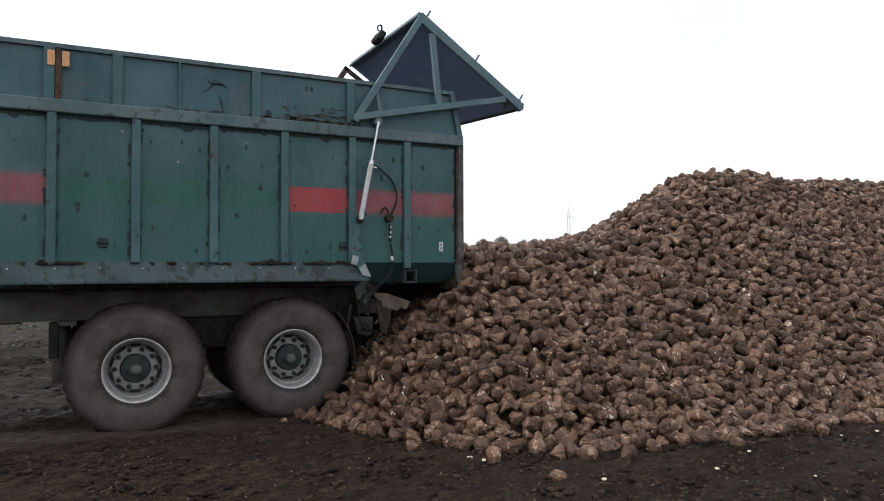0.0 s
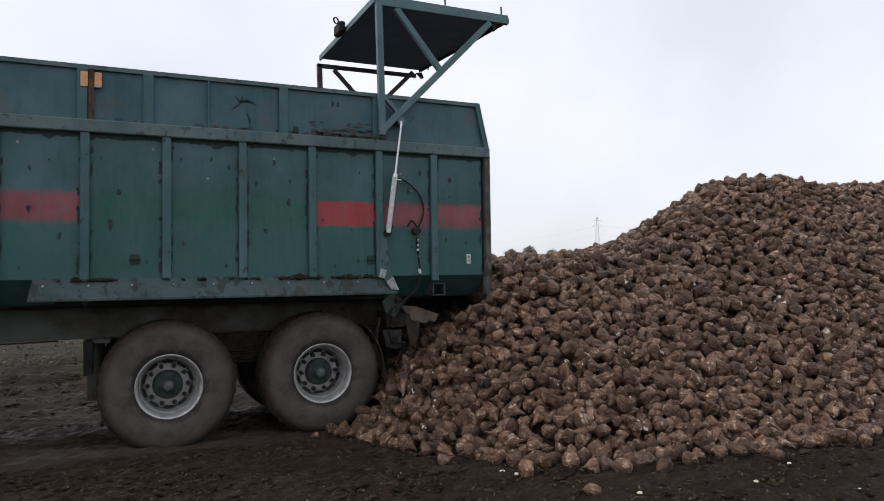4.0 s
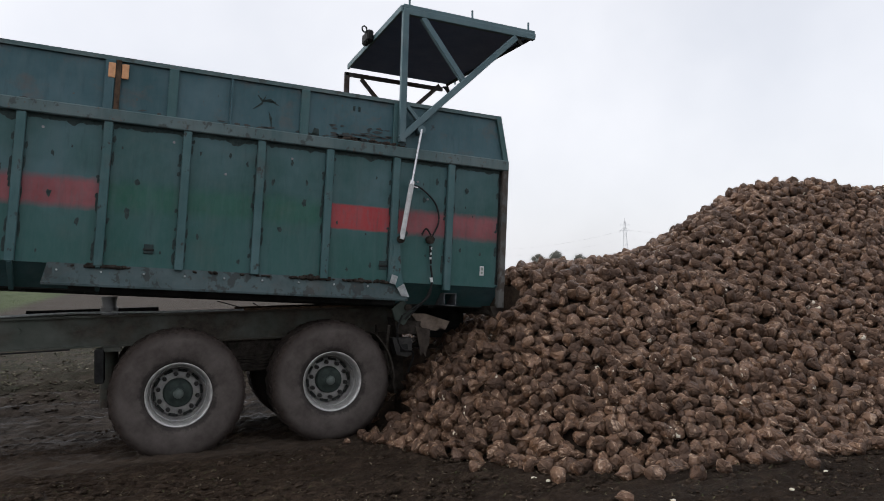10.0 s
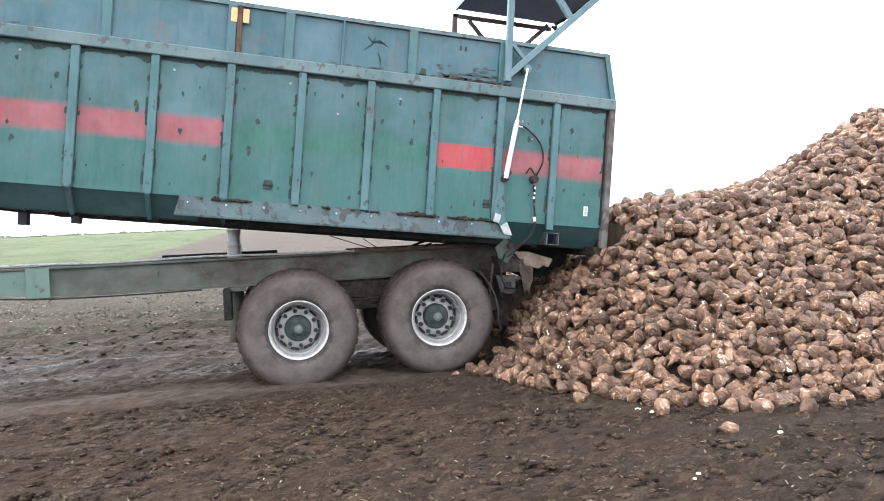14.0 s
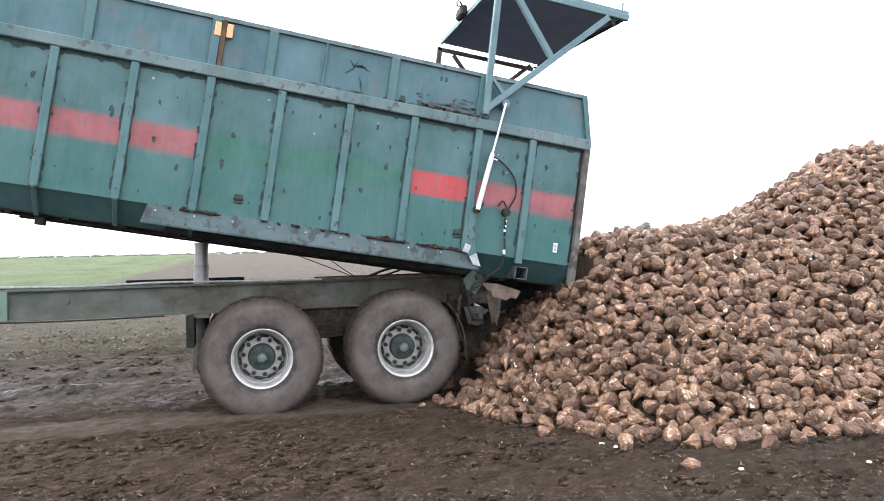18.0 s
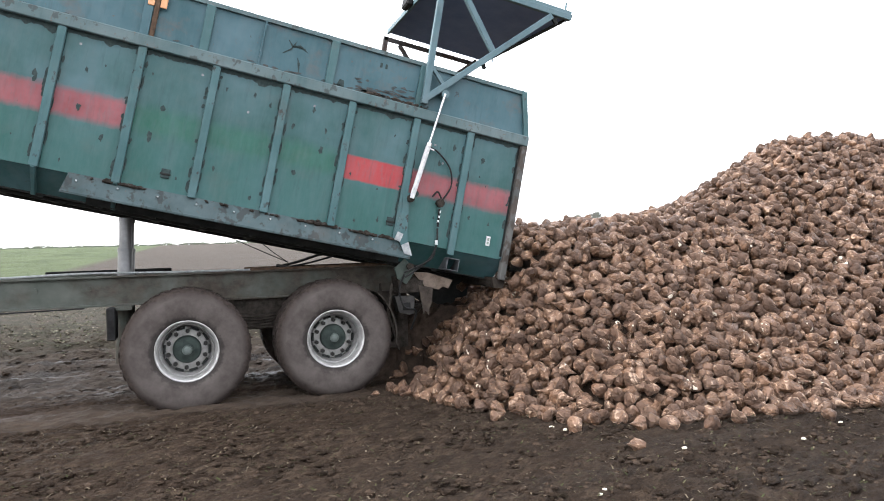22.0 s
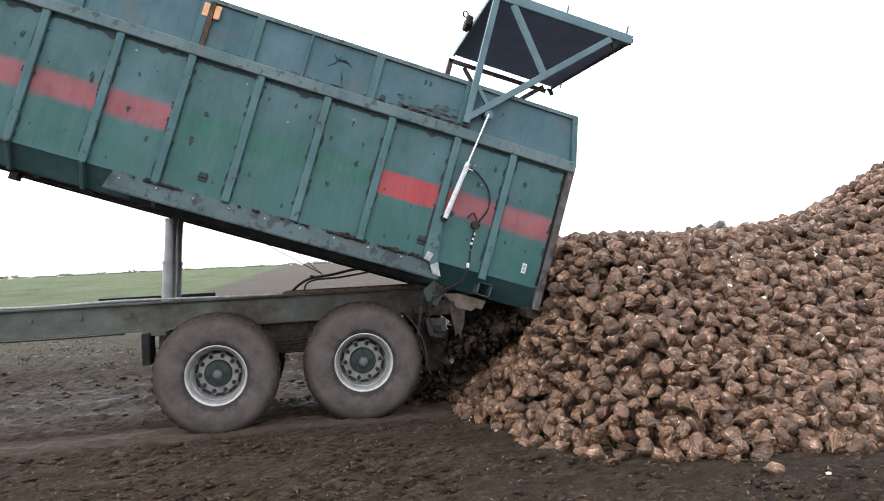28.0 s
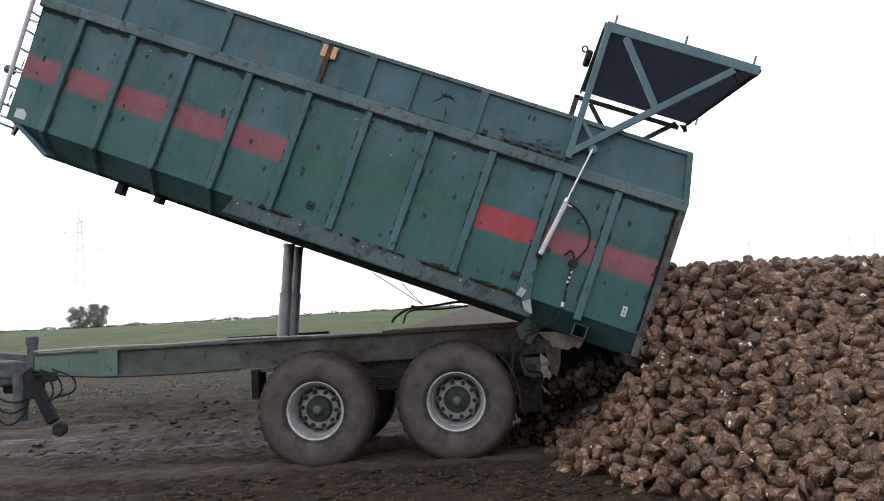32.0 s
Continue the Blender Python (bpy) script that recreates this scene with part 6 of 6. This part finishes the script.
def make_litter():
    """Short straw, weed stalks and leaf scraps trodden into the soil."""
    rnd = random.Random(12)
    vs, fs = [], []
    for k in range(9400):
        if k < 9000:
            x, y, far = rnd.uniform(-7, 8), rnd.uniform(-6.2, -0.4), 0
        else:
            x, y, far = rnd.uniform(-22, 0), rnd.uniform(9, 24), 1
        if open_heap(np.array(x), np.array(y), heap_end(0)) > 0.05:
            continue
        ln, w = (rnd.uniform(0.015, 0.06), rnd.choice((0.002, 0.003, 0.006))) if not far else (rnd.uniform(0.05, 0.14), 0.012)
        a, up = rnd.uniform(0, 6.28), rnd.uniform(0, 0.35) if not far else rnd.uniform(0.4, 1.4)
        z = float(ground_height(x, y)) + 0.012
        d = np.array([math.cos(a) * math.cos(up), math.sin(a) * math.cos(up), math.sin(up)]) * ln
        s = np.array([-math.sin(a), math.cos(a), 0]) * w
        p = np.array([x, y, z])
        n = len(vs)
        vs += [p - s, p + s, p + d * 0.6 + s + [0, 0, w], p + d * 0.6 - s + [0, 0, w], p + d]
        fs += [(n, n + 1, n + 2, n + 3), (n + 3, n + 2, n + 4)]
    me = bpy.data.meshes.new("straw_litter")
    me.from_pydata([tuple(v) for v in vs], [], fs)
    n = Nodes("dry_straw_and_leaf")
    each = n.tree.nodes.new("ShaderNodeNewGeometry").outputs["Random Per Island"]
    c = n.ramp(each, [(0.0, (0.03, 0.022, 0.014)), (0.35, (0.05, 0.06, 0.022)), (0.6, (0.11, 0.088, 0.055)), (0.88, (0.14, 0.115, 0.08)), (1.0, (0.24, 0.2, 0.15))])
    me.materials.append(n.done(c, 0.8, 0.0, n.noise(20), 0.2, 0.004))
    tagged(new("straw_litter", me), "bits of straw and weed stalks trodden into soil", "straw", kind="stuff")


make_litter()

# ---- distance ----
EYE = Vector((-2.45, -9.1, 1.8))


def far_point(az, r):
    x, y = EYE.x + r * math.sin(radians(az)), EYE.y + r * math.cos(radians(az))
    return x, y, float(ground_height(x, y))


def make_tree(az, r, height, seed, wide=0.9):
    rnd = random.Random(seed)
    x, y, z = far_point(az, r)
    t = tagged(holder("tree", pose(x, y, z - 0.1)), "small round dull green field tree far off", "tree", "far trees")
    b = rod((0, 0, 0), (0.05 * height, 0, 0.5 * height), 0.05 * height, None, 7, 0.025 * height)
    for k in range(5):
        a = k * 1.3
        rod((0.03 * height, 0, 0.35 * height), (0.25 * height * math.cos(a), 0.25 * height * math.sin(a), 0.7 * height), 0.02 * height, b, 5, 0.008 * height)
    part("trunk", b, BARK, t)
    leaf = bmesh.new()
    bmesh.ops.create_icosphere(leaf, subdivisions=1, radius=1)
    vb, fb = np.array([v.co[:] for v in leaf.verts]), np.array([[v.index for v in f.verts] for f in leaf.faces])
    leaf.free()
    # clumps of leaves at the ends of a dozen boughs
    boughs = [(rnd.uniform(0, 6.28), rnd.random() ** 0.5, (k + rnd.random()) / 44, rnd.uniform(0.14, 0.24)) for k in range(44)]
    vs, fs = [], []
    for k in range(4200):
        a, q, zz, size = boughs[k % len(boughs)]
        rr = wide * height * 0.42 * math.sin(math.pi * (0.2 + 0.68 * zz)) ** 0.6 * q
        c = Vector((rr * math.cos(a), rr * math.sin(a), height * (0.06 + 0.84 * zz)))
        c += Vector((rnd.gauss(0, 1), rnd.gauss(0, 1), rnd.gauss(0, 0.8))) * size * height * 0.36
        s = height * rnd.uniform(0.01, 0.024)
        m = random_turn(rnd) @ Matrix.Diagonal((s, s, 0.4 * s))
        vs.append(vb @ np.array(m).T + np.array(c))
        fs.append(fb + k * len(vb))
    me = bpy.data.meshes.new("crown")
    me.from_pydata(np.concatenate(vs).tolist(), [], np.concatenate(fs).tolist())
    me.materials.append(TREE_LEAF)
    part("crown", None, None, t, data=me)


for k, (az, h) in enumerate(((-31.05, 5.5), (-29.8, 6.0))):
    make_tree(az, 262, h * 1.36, 60 + k, 1.08)
for k, (az, h) in enumerate(((30.2, 6.8), (31.6, 7.6), (33.4, 6.2))):
    make_tree(az, 262, h, 70 + k, 0.85)


def make_hedge():
    rnd = random.Random(31)
    gen = np.random.RandomState(31)
    vs, fs = [], []
    base = bmesh.new()
    bmesh.ops.create_icosphere(base, subdivisions=1, radius=1)
    vb = np.array([v.co[:] for v in base.verts])
    fb = np.array([[v.index for v in f.verts] for f in base.faces])
    base.free()
    n = 0
    for k in range(900):
        az = rnd.uniform(-48, 12) if k % 4 else rnd.uniform(-48, 60)
        lump = noise.noise(Vector((az * 0.9, 0, 0))) + 0.7 * noise.noise(Vector((az * 3.1, 4, 0)))
        x, y, z = far_point(az, 264 + rnd.uniform(-3, 6))
        tall = max(0.25, 0.5 + 0.8 * lump) * rnd.uniform(0.5, 1.3)
        wide = 0.4 + tall * rnd.uniform(0.6, 1.1)
        for _ in range(9):
            s = rnd.uniform(0.08, 0.22)
            at = np.array([x + rnd.gauss(0, 0.55) * wide, y + rnd.gauss(0, 0.55) * wide, z + tall * rnd.random() ** 1.4])
            vs.append(vb * np.array([s * 1.4, s * 1.4, s]) * (1 + 0.5 * (gen.rand(len(vb), 1) - 0.5)) + at)
            fs.append(fb + n)
            n += len(vb)
    me = bpy.data.meshes.new("far_hedge")
    me.from_pydata(np.concatenate(vs).tolist(), [], np.concatenate(fs).tolist())
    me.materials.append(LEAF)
    tagged(new("far_hedge", me), "low uneven line of bushes along the field's crest", "hedge", kind="stuff")


make_hedge()


def make_pylon(az, r, height, heading, thick=1.0, arms=((0.82, 0.085), (0.91, 0.075))):
    x, y, z = far_point(az, r)
    p = tagged(holder("power_pylon", pose(x, y, z - 1, 0, 0, heading)), "grey steel lattice power pylon far off", "pylon", "power line")
    w0, w1, th = height * 0.06, height * 0.01, height * 0.0012 * thick
    for sx in (-1, 1):
        for sy in (-1, 1):
            part("leg", bar((sx * w0, sy * w0, 0), (sx * w1, sy * w1, height * 0.97), th * 2, th * 2, None, 0), FARGREY, p)
    lattice = bmesh.new()
    n = 11
    for k in range(n):
        a, c = k / n, (k + 1) / n
        wa, wc = w0 + (w1 - w0) * a, w0 + (w1 - w0) * c
        for s in (-1, 1):
            bar((-wa, s * wa, a * height * 0.97), (wc, s * wc, c * height * 0.97), th, th, lattice, 0)
            bar((wa, s * wa, a * height * 0.97), (-wc, s * wc, c * height * 0.97), th, th, lattice, 0)
            bar((s * wa, -wa, a * height * 0.97), (s * wc, wc, c * height * 0.97), th, th, lattice, 0)
    part("lattice", lattice, FARGREY, p)
    for h, reach in arms:
        arm = bmesh.new()
        for s in (-1, 1):
            bar((0, 0, h * height), (s * reach * height, 0, h * height), th * 2, th * 2, arm, 0)
            bar((0, 0, (h + 0.05) * height), (s * reach * height, 0, h * height), th * 1.3, th * 1.3, arm, 0)
            for q in (0.5, 0.98):
                bar((s * reach * height * q, 0, h * height), (s * reach * height * q, 0, (h - 0.035) * height), th, th, arm, 0)
        part("cross_arm", arm, FARGREY, p)
    part("peak", bar((0, 0, 0.95 * height), (0, 0, 1.03 * height), th * 2, th * 2, None, 0), FARGREY, p)
    return Vector((x, y, z)), height


pylons = [make_pylon(36.9, 480, 39, -45, 1.2), make_pylon(19.0, 560, 42, -45), make_pylon(25.4, 620, 46, -45), make_pylon(26.9, 640, 46, -45), make_pylon(-30.9, 330, 50, 20, 1.0, ((0.70, 0.17), (0.84, 0.12)))]
for k, (a, c) in enumerate(((pylons[0], (52.0, 430, 34)), (pylons[0], (24.0, 560, 34)))):
    x, y, z = far_point(c[0], c[1])
    end = Vector((x, y, z))
    for h in (0.66, 0.80):
        p0, p1 = a[0] + Vector((0, 0, h * a[1])), end + Vector((0, 0, h * c[2]))
        pts = [p0.lerp(p1, s / 10) - Vector((0, 0, 5 * (1 - (2 * s / 10 - 1) ** 2))) for s in range(11)]
        tagged(part("power_cable", hose(pts, 0.018, None, 5, 2), ROPE), "thin sagging power cable far off", "cable", "power line cables")


def motions():
    trailer_motions()
    pour_motions()


motions()
